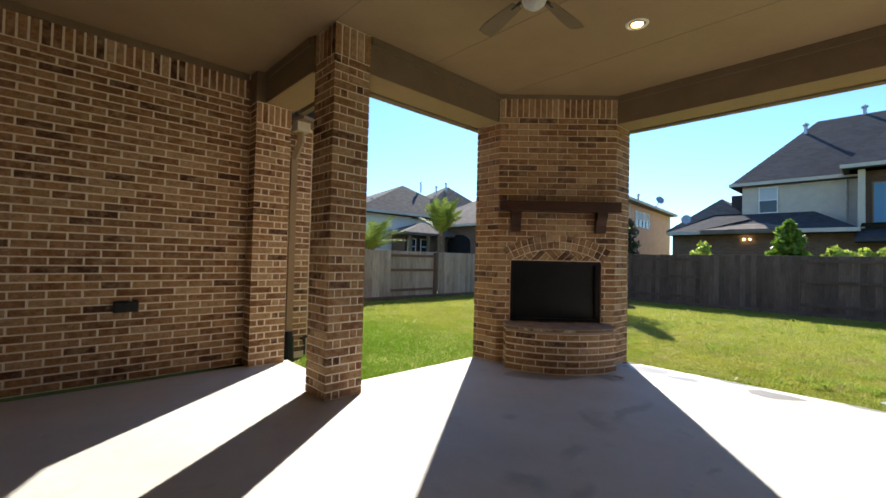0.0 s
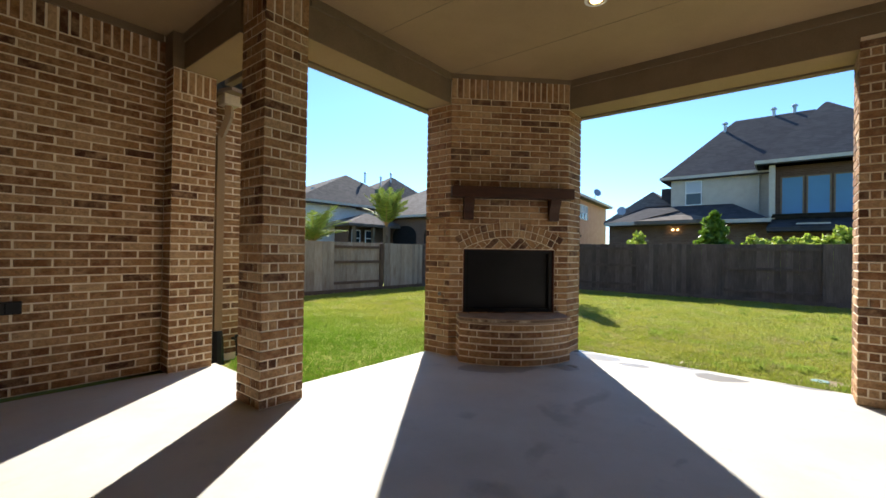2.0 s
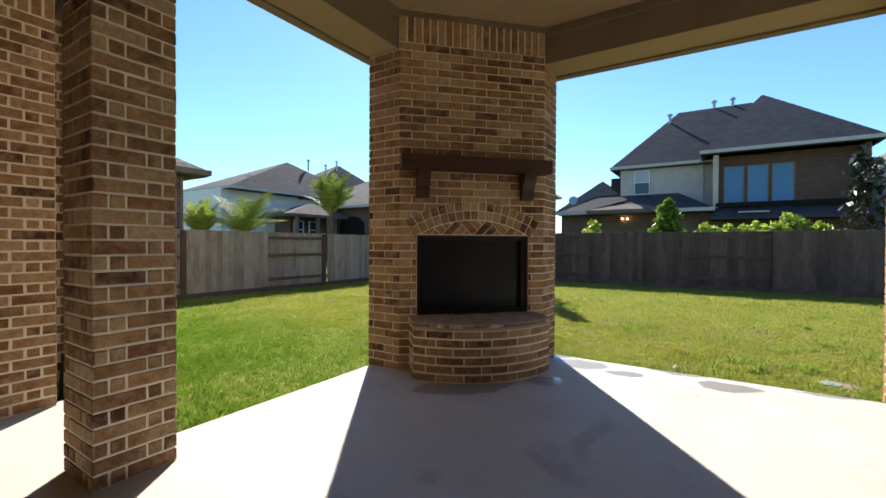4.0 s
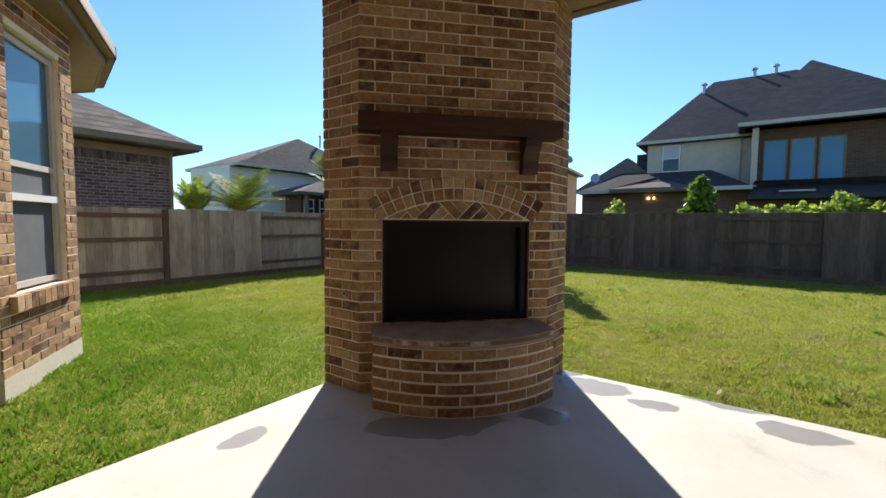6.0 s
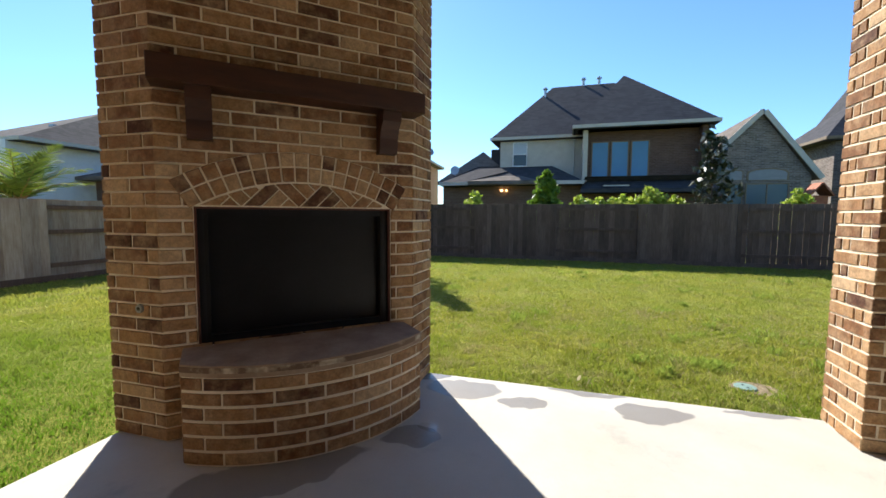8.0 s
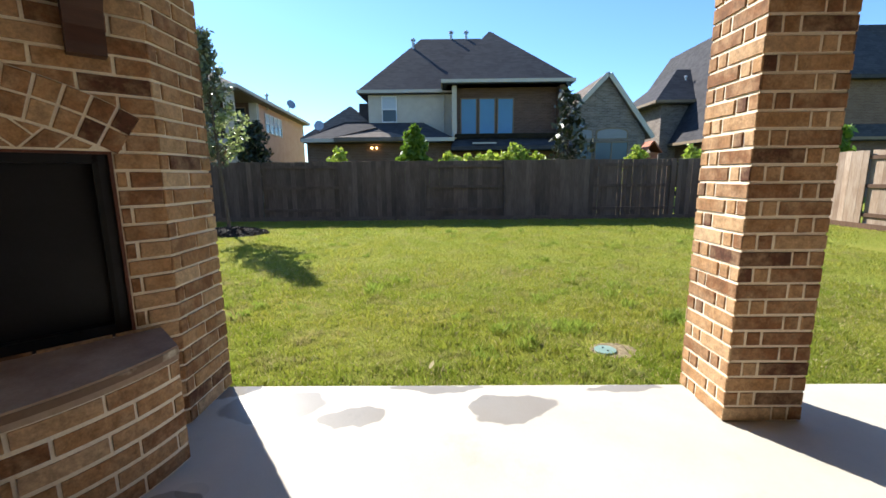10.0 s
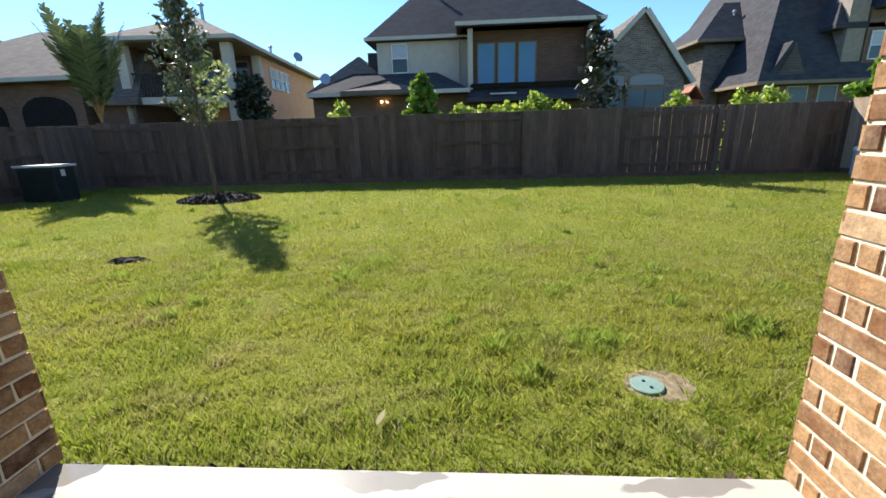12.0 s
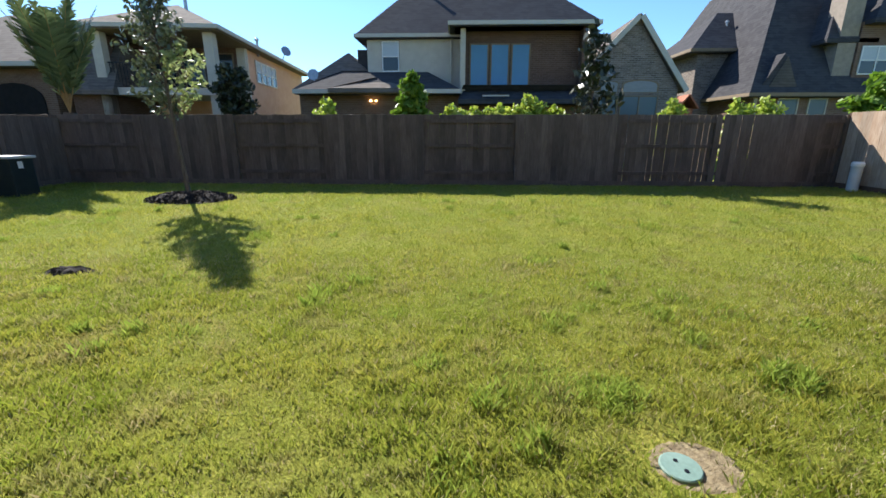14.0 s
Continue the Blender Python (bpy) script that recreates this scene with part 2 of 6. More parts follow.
def slab_material():
    m, nt, p = shell("broom_concrete", 0.75, spec=0.35)
    vec = coords(nt)
    tone = mixed(nt, ramp(nt, noisy(nt, vec, 1.1, 6, 0.65), ((0.35, 0.0), (0.68, 1.0))), (0.55, 0.53, 0.475), (0.465, 0.435, 0.375))
    tone = mixed(nt, ramp(nt, noisy(nt, vec, 0.7, 3), ((0.5, 0.0), (0.7, 0.35))), tone, (0.6, 0.5, 0.36))
    tone = mixed(nt, ramp(nt, noisy(nt, vec, 2.6, 6, 0.7), ((0.58, 0.0), (0.7, 0.4))), tone, (0.3, 0.29, 0.27))
    wobble = node(nt, "ShaderNodeTexNoise", Scale=3.0, Detail=3.0)
    nt.links.new(vec, wobble.inputs["Vector"])
    shift = nt.nodes.new("ShaderNodeVectorMath")
    shift.operation = "MULTIPLY_ADD"
    shift.inputs[1].default_value, shift.inputs[2].default_value = (0.3, 0.3, 0), (-0.15, -0.15, 0)
    nt.links.new(wobble.outputs["Color"], shift.inputs[0])
    add = nt.nodes.new("ShaderNodeVectorMath")
    nt.links.new(vec, add.inputs[0])
    nt.links.new(shift.outputs[0], add.inputs[1])
    wet = None
    for x, y, rx, ry, turn in ((3.11, 3.07, 0.15, 0.12, 0), (5.14, 1.1, 0.11, 0.17, 0), (5.24, 1.56, 0.15, 0.3, 0.3), (5.2, 0.26, 0.14, 0.27, 0.2), (4.47, 1.7, 0.17, 0.1, -0.9), (3.95, 2.22, 0.5, 0.17, -0.85), (5.4, 1.85, 0.1, 0.13, 0), (5.42, 0.7, 0.05, 0.3, 0), (5.42, -0.4, 0.05, 0.22, 0)):
        mp = nt.nodes.new("ShaderNodeMapping")
        mp.vector_type = "TEXTURE"
        mp.inputs["Location"].default_value, mp.inputs["Rotation"].default_value, mp.inputs["Scale"].default_value = (x, y, 0), (0, 0, turn), (rx, ry, 1)
        nt.links.new(add.outputs[0], mp.inputs[0])
        ln = nt.nodes.new("ShaderNodeVectorMath")
        ln.operation = "LENGTH"
        nt.links.new(mp.outputs[0], ln.inputs[0])
        one = ramp(nt, ln.outputs["Value"], ((0.93, 1.0), (1.0, 0.0)))
        if wet is None:
            wet = one
        else:
            wet = mixed(nt, 1.0, wet, one, "LIGHTEN")
    tone = mixed(nt, wet, tone, mixed(nt, 1.0, tone, (0.55, 0.535, 0.53), "MULTIPLY"))
    faint = None
    for x, y, rx, ry, turn in ((1.83, 0.98, 0.13, 0.2, 0.5), (1.95, 0.7, 0.25, 0.07, 0.3), (2.42, 1.0, 0.16, 0.07, 0.2), (3.1, 1.2, 0.07, 0.3, -0.6), (3.6, 1.08, 0.5, 0.06, 0.0), (2.6, 1.75, 0.12, 0.08, 0), (2.88, 0.26, 0.08, 0.05, 0)):
        mp = nt.nodes.new("ShaderNodeMapping")
        mp.vector_type = "TEXTURE"
        mp.inputs["Location"].default_value, mp.inputs["Rotation"].default_value, mp.inputs["Scale"].default_value = (x, y, 0), (0, 0, turn), (rx, ry, 1)
        nt.links.new(add.outputs[0], mp.inputs[0])
        ln = nt.nodes.new("ShaderNodeVectorMath")
        ln.operation = "LENGTH"
        nt.links.new(mp.outputs[0], ln.inputs[0])
        one = ramp(nt, ln.outputs["Value"], ((0.4, 0.42), (1.0, 0.0)))
        faint = one if faint is None else mixed(nt, 1.0, faint, one, "LIGHTEN")
    tone = mixed(nt, faint, tone, mixed(nt, 1.0, tone, (0.5, 0.49, 0.48), "MULTIPLY"))
    fine = noisy(nt, coords(nt, (1, 6, 1)), 40, 4)
    tone = mixed(nt, 0.25, tone, ramp(nt, fine, ((0.3, 0.7), (0.7, 1.0))), "MULTIPLY")
    nt.links.new(tone, p.inputs["Base Color"])
    pool = None
    for x, y, rx, ry in ((4.6, 1.62, 0.075, 0.055), (5.4, 1.85, 0.12, 0.12)):
        mp = nt.nodes.new("ShaderNodeMapping")
        mp.vector_type = "TEXTURE"
        mp.inputs["Location"].default_value, mp.inputs["Scale"].default_value = (x, y, 0), (rx, ry, 1)
        nt.links.new(add.outputs[0], mp.inputs[0])
        ln = nt.nodes.new("ShaderNodeVectorMath")
        ln.operation = "LENGTH"
        nt.links.new(mp.outputs[0], ln.inputs[0])
        one = ramp(nt, ln.outputs["Value"], ((0.9, 1.0), (1.0, 0.0)))
        pool = one if pool is None else mixed(nt, 1.0, pool, one, "LIGHTEN")
    nt.links.new(mixed(nt, pool, ramp(nt, wet, ((0.0, 0.7), (1.0, 0.35))), (0.02, 0.02, 0.02)), p.inputs["Roughness"])
    bumped(nt, p, fine, 0.15, 0.002)
    return m


M = dict(
    brick=brick_material("brick"), brick_island=brick_material("brick_joined", True),
    mortar=two_tone("mortar", (0.80, 0.69, 0.52), (0.92, 0.82, 0.65), 6, 0.95, 120, 0.5, 0.003),
    hearth=two_tone("hearth_cap", (0.30, 0.2, 0.14), (0.45, 0.34, 0.24), 5, 0.9, 70, 0.4),
    slab=slab_material(), lawn=lawn_material(),
    paint=two_tone("taupe_paint", (0.325, 0.222, 0.125), (0.37, 0.256, 0.148), 1.5, 0.7, 90, 0.12),
    trim=two_tone("brown_trim_paint", (0.2, 0.145, 0.088), (0.24, 0.175, 0.11), 2.5, 0.65, 80, 0.15),
    cream=two_tone("cream_paint", (0.62, 0.55, 0.43), (0.68, 0.61, 0.49), 2, 0.7, 60, 0.15),
    walnut=two_tone("dark_stained_wood", (0.035, 0.013, 0.008), (0.07, 0.026, 0.014), 3, 0.5, 40, 0.4, stretch=(1, 1, 6)),
    black=two_tone("black_metal", (0.010, 0.010, 0.011), (0.018, 0.018, 0.02), 6, 0.45, 80, 0.1, metal=0.3),
    soot=two_tone("fire_brick_panel", (0.008, 0.008, 0.008), (0.016, 0.014, 0.013), 6, 0.9, 40, 0.4),
    maroon=two_tone("dark_maroon_brick", (0.12, 0.055, 0.045), (0.16, 0.08, 0.065), 3, 0.9, 40, 0.3),
    rust=two_tone("rusty_edge", (0.09, 0.03, 0.018), (0.14, 0.05, 0.03), 9, 0.8, 60, 0.3),
    white=two_tone("white_paint", (0.72, 0.72, 0.7), (0.8, 0.8, 0.78), 4, 0.5, 80, 0.1),
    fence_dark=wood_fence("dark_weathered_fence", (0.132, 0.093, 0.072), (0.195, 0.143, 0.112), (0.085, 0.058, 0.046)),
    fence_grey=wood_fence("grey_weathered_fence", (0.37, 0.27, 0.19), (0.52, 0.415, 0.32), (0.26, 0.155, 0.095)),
    fence_rail=wood_fence("brown_fence_rail", (0.12, 0.07, 0.045), (0.19, 0.115, 0.075), (0.09, 0.055, 0.04)),
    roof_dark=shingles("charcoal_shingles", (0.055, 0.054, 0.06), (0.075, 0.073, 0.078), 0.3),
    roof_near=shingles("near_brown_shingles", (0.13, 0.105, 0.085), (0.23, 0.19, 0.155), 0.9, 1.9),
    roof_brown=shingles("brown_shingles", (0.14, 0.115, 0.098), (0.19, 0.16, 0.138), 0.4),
    stucco=two_tone("cream_stucco", (0.5, 0.45, 0.38), (0.58, 0.53, 0.45), 2, 0.95, 40, 0.3),
    orange=two_tone("peach_stucco", (0.62, 0.37, 0.25), (0.68, 0.43, 0.3), 2, 0.95, 40, 0.3),
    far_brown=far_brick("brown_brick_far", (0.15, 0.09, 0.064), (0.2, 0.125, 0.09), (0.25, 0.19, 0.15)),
    # darker copy of far_brown, with the shade of the balconies in its colour
    shaded_brick=far_brick("shaded_brown_brick_far", (0.11, 0.062, 0.045), (0.15, 0.088, 0.064), (0.18, 0.125, 0.1)),
    roof_grey=shingles("grey_brown_shingles", (0.085, 0.075, 0.07), (0.125, 0.11, 0.1), 0.5),
    far_glass=window_glass("dim_window_glass", (0.06, 0.11, 0.14), 0.3),
    gable_blind=two_tone("grey_window_blind", (0.24, 0.25, 0.26), (0.3, 0.31, 0.31), 3, 0.6, 60, 0.1, stretch=(1, 1, 12)),
    porch_brick=far_brick("porch_brick", (0.3, 0.15, 0.07), (0.42, 0.23, 0.11), (0.7, 0.59, 0.43)),
    near_brick=far_brick("dark_red_brick_far", (0.09, 0.055, 0.045), (0.2, 0.13, 0.11), (0.34, 0.29, 0.26)),
    dirty_mortar=two_tone("stained_mortar", (0.2, 0.13, 0.085), (0.7, 0.6, 0.45), 4.5, 0.95, 70, 0.5, lo=0.48, hi=0.6),
    soldier=brick_material("neighbour_brick", True, (0.07, 0.045, 0.035), (0.12, 0.08, 0.06), (0.17, 0.12, 0.09), (0.22, 0.17, 0.13)),
    far_grey=far_brick("grey_brick_far", (0.13, 0.105, 0.09), (0.25, 0.2, 0.17), (0.33, 0.3, 0.27)),
    fascia=two_tone("pale_fascia", (0.5, 0.46, 0.4), (0.56, 0.52, 0.45), 3, 0.6, 60, 0.1),
    # blue bases of glass and bay_glass carry the reflected sky as colour
    glass=window_glass("window_glass", (0.07, 0.25, 0.45), 0.35), glass_dark=window_glass("dark_window_glass", (0.03, 0.04, 0.05)),
    bay_glass=window_glass("bay_sky_blue_glass", (0.05, 0.16, 0.26), 0.05), screen=two_tone("window_insect_screen", (0.09, 0.1, 0.11), (0.12, 0.13, 0.14), 3, 0.8, 200, 0.2), fire_glass=two_tone("black_fire_glass", (0.011, 0.011, 0.012), (0.016, 0.016, 0.017), 3, 0.35, 60, 0.05, spec=0.25),
    pale_brick=two_tone("pale_chimney_brick", (0.26, 0.22, 0.18), (0.33, 0.28, 0.23), 5, 0.9, 30, 0.3),
    blind=two_tone("window_blind", (0.45, 0.5, 0.55), (0.5, 0.55, 0.6), 3, 0.6, 60, 0.1, stretch=(1, 1, 12)),
    steel=two_tone("galvanised_steel", (0.35, 0.36, 0.37), (0.45, 0.46, 0.47), 9, 0.4, 60, 0.1, metal=0.8),
    bark=two_tone("bark", (0.09, 0.065, 0.045), (0.17, 0.13, 0.10), 8, 0.95, 40, 0.7, 0.01, stretch=(3, 3, 0.6)),
    mulch=two_tone("mulch", (0.012, 0.009, 0.007), (0.035, 0.024, 0.018), 30, 0.95, 90, 1.0, 0.02),
    soil=two_tone("bare_soil", (0.12, 0.085, 0.055), (0.2, 0.15, 0.1), 9, 0.98, 60, 0.8, 0.01),
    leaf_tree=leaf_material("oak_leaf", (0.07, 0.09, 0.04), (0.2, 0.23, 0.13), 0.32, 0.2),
    # paler oak leaf: sun shining through the crown is put into the green
    leaf_sunlit=leaf_material("sunlit_oak_leaf", (0.22, 0.28, 0.09), (0.38, 0.42, 0.18), 0.4, 0.45),
    leaf_bright=leaf_material("hedge_leaf", (0.24, 0.36, 0.03), (0.46, 0.52, 0.09), 0.5, 0.45),
    leaf_cone=leaf_material("cone_shrub_leaf", (0.08, 0.17, 0.012), (0.2, 0.32, 0.03), 0.5, 0.4),
    leaf_magnolia=leaf_material("magnolia_leaf", (0.018, 0.03, 0.012), (0.05, 0.055, 0.025), 0.3, 0.1),
    leaf_palm=leaf_material("palm_leaf", (0.07, 0.12, 0.02), (0.27, 0.34, 0.06), 0.75, 0.3),
    leaf_palm_bright=leaf_material("bright_palm_leaf", (0.16, 0.24, 0.03), (0.34, 0.42, 0.07), 0.75, 0.4),
    leaf_palm_grey=leaf_material("date_palm_leaf", (0.055, 0.085, 0.035), (0.13, 0.17, 0.075), 0.4, 0.25),
    palm_stem=two_tone("palm_stalk", (0.3, 0.18, 0.06), (0.38, 0.24, 0.1), 6, 0.7, 40, 0.3),
    grass=grass_material("grass_blade", (0.225, 0.27, 0.036), (0.445, 0.425, 0.08)),
    # soil colour that also holds the shadow gap beside the slab
    shaded_soil=two_tone("shaded_soil", (0.04, 0.03, 0.018), (0.11, 0.08, 0.045), 20, 0.98, 60, 0.9, 0.01),
    dry_soil=two_tone("dry_thatch", (0.17, 0.125, 0.07), (0.36, 0.29, 0.17), 30, 0.98, 110, 0.9, 0.01),
    tuft=leaf_material("tall_grass_blade", (0.19, 0.28, 0.04), (0.36, 0.44, 0.08), 0.6, 0.5),
    straw=leaf_material("dry_grass_blade", (0.42, 0.36, 0.18), (0.55, 0.48, 0.28), 0.8, 0.3),
    green_lid=two_tone("green_plastic_lid", (0.16, 0.26, 0.22), (0.22, 0.33, 0.28), 5, 0.6, 60, 0.15),
    utility=two_tone("dark_green_enamel", (0.012, 0.018, 0.017), (0.018, 0.026, 0.024), 5, 0.5, 60, 0.1),
    pvc=two_tone("grey_pvc", (0.5, 0.52, 0.5), (0.6, 0.61, 0.6), 6, 0.5, 60, 0.1),
    redwood=two_tone("red_cedar_playhouse", (0.32, 0.1, 0.05), (0.42, 0.15, 0.08), 6, 0.8, 60, 0.3),
    lamp=glowing("warm_lamp", (1.0, 0.62, 0.25), 9.0), frosted=two_tone("frosted_glass_bowl", (0.62, 0.62, 0.6), (0.7, 0.7, 0.68), 3, 0.35, 50, 0.05),
)


# ---- shapes ----
def link(name, bm, material, parent=None, label="", kind="", smooth=False):
    me = bpy.data.meshes.new(name)
    bmesh.ops.recalc_face_normals(bm, faces=bm.faces)
    bm.to_mesh(me)
    bm.free()
    if smooth:
        me.polygons.foreach_set("use_smooth", [True] * len(me.polygons))
    me.materials.append(material)
    ob = new(name, me)
    if parent:
        ob.parent = parent
        ob.matrix_parent_inverse = Matrix.Translation(-(parent.location + (parent.parent.location if parent.parent and parent.type == "EMPTY" else Vector())))
    return tagged(ob, label, kind=kind)


def part(name, bm, material, parent, label="", smooth=False):
    return link(name, bm, material, parent, label, smooth=smooth)


def structure(name, bm, material, label, category, smooth=False):
    return tagged(link(name, bm, material, smooth=smooth), label, category, kind="structure")


def thing(name, at, label, category, group=""):
    ob = new(name)
    ob.location = at
    ob.empty_display_size = 0.2
    return tagged(ob, label, category, group)


def one_piece(name, bm, material, label, category, group="", smooth=False):
    return tagged(link(name, bm, material, smooth=smooth), label, category, group)


def add_box(bm, x0, x1, y0, y1, z0, z1, m=None, bevel=0.0):
    vs = [bm.verts.new((x, y, z)) for x in (x0, x1) for y in (y0, y1) for z in (z0, z1)]
    fs = [bm.faces.new([vs[i] for i in f]) for f in ((0, 1, 3, 2), (4, 6, 7, 5), (0, 4, 5, 1), (2, 3, 7, 6), (0, 2, 6, 4), (1, 5, 7, 3))]
    if bevel:
        es = list({e for f in fs for e in f.edges})
        r = bmesh.ops.bevel(bm, geom=es, offset=bevel, segments=2, affect="EDGES", profile=0.7)
        vs = list({v for f in r["faces"] for v in f.verts} | {v for v in vs if v.is_valid})
    if m is not None:
        for v in vs:
            v.co = m @ v.co
    return bm


def box(x0, x1, y0, y1, z0, z1, bevel=0.0, m=None):
    return add_box(bmesh.new(), x0, x1, y0, y1, z0, z1, m, bevel)


def add_prism(bm, pts, z0, z1):
    lo, hi = [bm.verts.new((x, y, z0)) for x, y in pts], [bm.verts.new((x, y, z1)) for x, y in pts]
    bm.faces.new(lo)
    bm.faces.new(hi)
    n = len(pts)
    for i in range(n):
        bm.faces.new((lo[i], lo[(i + 1) % n], hi[(i + 1) % n], hi[i]))
    return bm


def prism(pts, z0, z1):
    return add_prism(bmesh.new(), pts, z0, z1)


def add_tube(bm, path, radii, sides=8):
    rings = []
    for i, (c, r) in enumerate(zip(path, radii)):
        c = Vector(c)
        d = (Vector(path[min(i + 1, len(path) - 1)]) - Vector(path[max(i - 1, 0)])).normalized()
        a = d.orthogonal().normalized() if abs(d.z) < 0.9 else Vector((1, 0, 0))
        a = (a - d * a.dot(d)).normalized()
        b = d.cross(a)
        rings.append([bm.verts.new(c + r * (a * math.cos(6.2832 * k / sides) + b * math.sin(6.2832 * k / sides))) for k in range(sides)])
    for p, q in zip(rings, rings[1:]):
        for k in range(sides):
            bm.faces.new((p[k], p[(k + 1) % sides], q[(k + 1) % sides], q[k]))
    bm.faces.new(rings[0])
    bm.faces.new(rings[-1])
    return bm


def tube(path, radii, sides=8):
    return add_tube(bmesh.new(), path, radii, sides)


def frame_at(p, u):
    """Local x along u, local y out of the wall (to the right of u), z up."""
    u = Vector((u[0], u[1], 0)).normalized()
    n = Vector((u.y, -u.x, 0))
    m = Matrix.Identity(4)
    for i in range(3):
        m[i][0], m[i][1], m[i][2], m[i][3] = u[i], n[i], (0, 0, 1)[i], (p[0], p[1], p[2] if len(p) > 2 else 0)[i]
    return m


# ---- bricks ----
brick_meshes = {}


def brick_shape(bm, pts, back, front, chamfer=0.004):
    """A brick from its outline in x and z; it stands out from y = back to y = front, with worn edges."""
    c = Vector((sum(p[0] for p in pts) / len(pts), sum(p[1] for p in pts) / len(pts)))
    rings = []
    for y, inset in ((back, 0), (front - chamfer, 0), (front, chamfer)):
        ring = []
        for x, z in pts:
            d = c - Vector((x, z))
            d = d.normalized() * min(inset * 1.4, d.length * 0.4) if d.length else d
            ring.append(bm.verts.new((x + d.x, y, z + d.y)))
        rings.append(ring)
    n = len(pts)
    for p, q in zip(rings, rings[1:]):
        for i in range(n):
            bm.faces.new((p[i], p[(i + 1) % n], q[(i + 1) % n], q[i]))
    bm.faces.new(rings[-1])
    return bm


def lay(parent, m, pieces, keep=None, joined=None):
    """pieces: (x, z, length, height) on the face with pose m. Those for which keep(x, z) holds are parts, the others are joined."""
    base = Matrix.Translation(-parent.location)
    for x, z, l, h in pieces:
        if keep is None or keep(x, z):
            key = (round(l, 3), round(h, 3), random.randrange(3))
            if key not in brick_meshes:
                bm = bmesh.new()
                j = [random.uniform(-0.0018, 0.0018) for _ in range(8)]
                brick_shape(bm, ((j[0], j[1]), (l + j[2], j[3]), (l + j[4], h + j[5]), (j[6], h + j[7])), -0.004, 0.008)
                bmesh.ops.recalc_face_normals(bm, faces=bm.faces)
                me = bpy.data.meshes.new("brick")
                bm.to_mesh(me)
                bm.free()
                me.materials.append(M["brick"])
                brick_meshes[key] = me
            ob = new("brick", brick_meshes[key])
            ob.parent = parent
            ob.matrix_parent_inverse = base
            ob.matrix_basis = m @ Matrix.Translation((x, random.uniform(-0.0015, 0.002), z))
        else:
            t = bmesh.new()
            brick_shape(t, ((0, 0), (l, 0), (l, h), (0, h)), -0.004, 0.008 + random.uniform(-0.0015, 0.002))
            mm = m @ Matrix.Translation((x, 0, z))
            vmap = {v: joined.verts.new(mm @ v.co) for v in t.verts}
            for f in t.faces:
                joined.faces.new([vmap[v] for v in f.verts])
            t.free()


def running(width, z0, z1, start=0, cut=None, phase=0.0):
    """A running bond; cut(x0, x1, z) gives the open spans in a course."""
    out, row, z = [], start, z0
    while z + COURSE - JOINT <= z1 + 0.004:
        x = -(BRICK + JOINT) * (0.5 if row % 2 else 0) + phase
        while x > 0:
            x -= BRICK + JOINT
        while x < width:
            a, b = max(x, 0.0), min(x + BRICK, width)
            for p, q in (cut(a, b, z) if cut else ((a, b),)):
                if q - p > 0.03:
                    out.append((p, z + JOINT / 2, q - p, COURSE - JOINT))
            x += BRICK + JOINT
        z += COURSE
        row += 1
    return out


def pier(width, z0, z1, start=0):
    """Courses of one stretcher and two headers, turned about from course to course."""
    out, row, z = [], start, z0
    head = (width - BRICK - 2 * JOINT) / 2
    while z + COURSE - JOINT <= z1 + 0.004:
        sizes = (BRICK, head, head) if row % 2 else (head, head, BRICK)
        x = 0
        for s in sizes:
            out.append((x, z + JOINT / 2, s, COURSE - JOINT))
            x += s + JOINT
        z += COURSE
        row += 1
    return out


def chimney_side(z1, start=0):
    """Courses on a side of the chimney: two pieces, then a closer, a stretcher and a header."""
    out = []
    for row in range(int(z1 / COURSE)):
        x = 0
        for s in ((0.2, 0.1865), (0.055, BRICK, 0.076))[(row + start) % 2]:
            out.append((x, row * COURSE + JOINT / 2, s, COURSE - JOINT))
            x += s + JOINT
    return out


def soldiers(width, z, height=BRICK):
    n = max(1, round((width + JOINT) / 0.0785))
    step = (width + JOINT) / n
    return [(i * step + 0.002, z, step - JOINT - 0.004, height) for i in range(n)]


TOP = 41 * COURSE          # under the soldiers


# ---- ground, slab, porch ----
ground = structure("ground", prism(((-400, -400), (600, -400), (600, 400), (-400, 400)), -1.2, LAWN), M["lawn"], "short yellow-green lawn that runs out past the fences", "lawn")
slab_pts = ((-2.2, -6.2), (EDGE_X, -6.2), (EDGE_X, EDGE_Y), (1.96, EDGE_Y), (1.96, 4.72), (-2.2, 4.72))
floor = structure("floor", prism(slab_pts, -0.3, 0), M["slab"], "pale broom-finished concrete patio slab with water stains", "patio")
bm = bmesh.new()
rnd = random.Random(4)
for (x0, y0), (x1, y1) in (((EDGE_X, -6), (EDGE_X, EDGE_Y)), ((1.98, EDGE_Y), (4.0, EDGE_Y)), ((4.0, EDGE_Y), (EDGE_X, EDGE_Y))):
    n = int(math.dist((x0, y0), (x1, y1)) * 26)
    for i in range(n):
        f = rnd.random()
        x, y = x0 + (x1 - x0) * f, y0 + (y1 - y0) * f
        o = rnd.uniform(0.005, 0.07)
        x, y = (x + o, y) if x0 == x1 else (x, y + o)
        s = rnd.uniform(0.012, 0.035)
        r = bmesh.ops.create_icosphere(bm, subdivisions=1, radius=s)
        for v in r["verts"]:
            v.co = Vector((x + v.co.x * rnd.uniform(0.7, 1.4), y + v.co.y * rnd.uniform(0.7, 1.4), LAWN + 0.004 + v.co.z * 0.5))
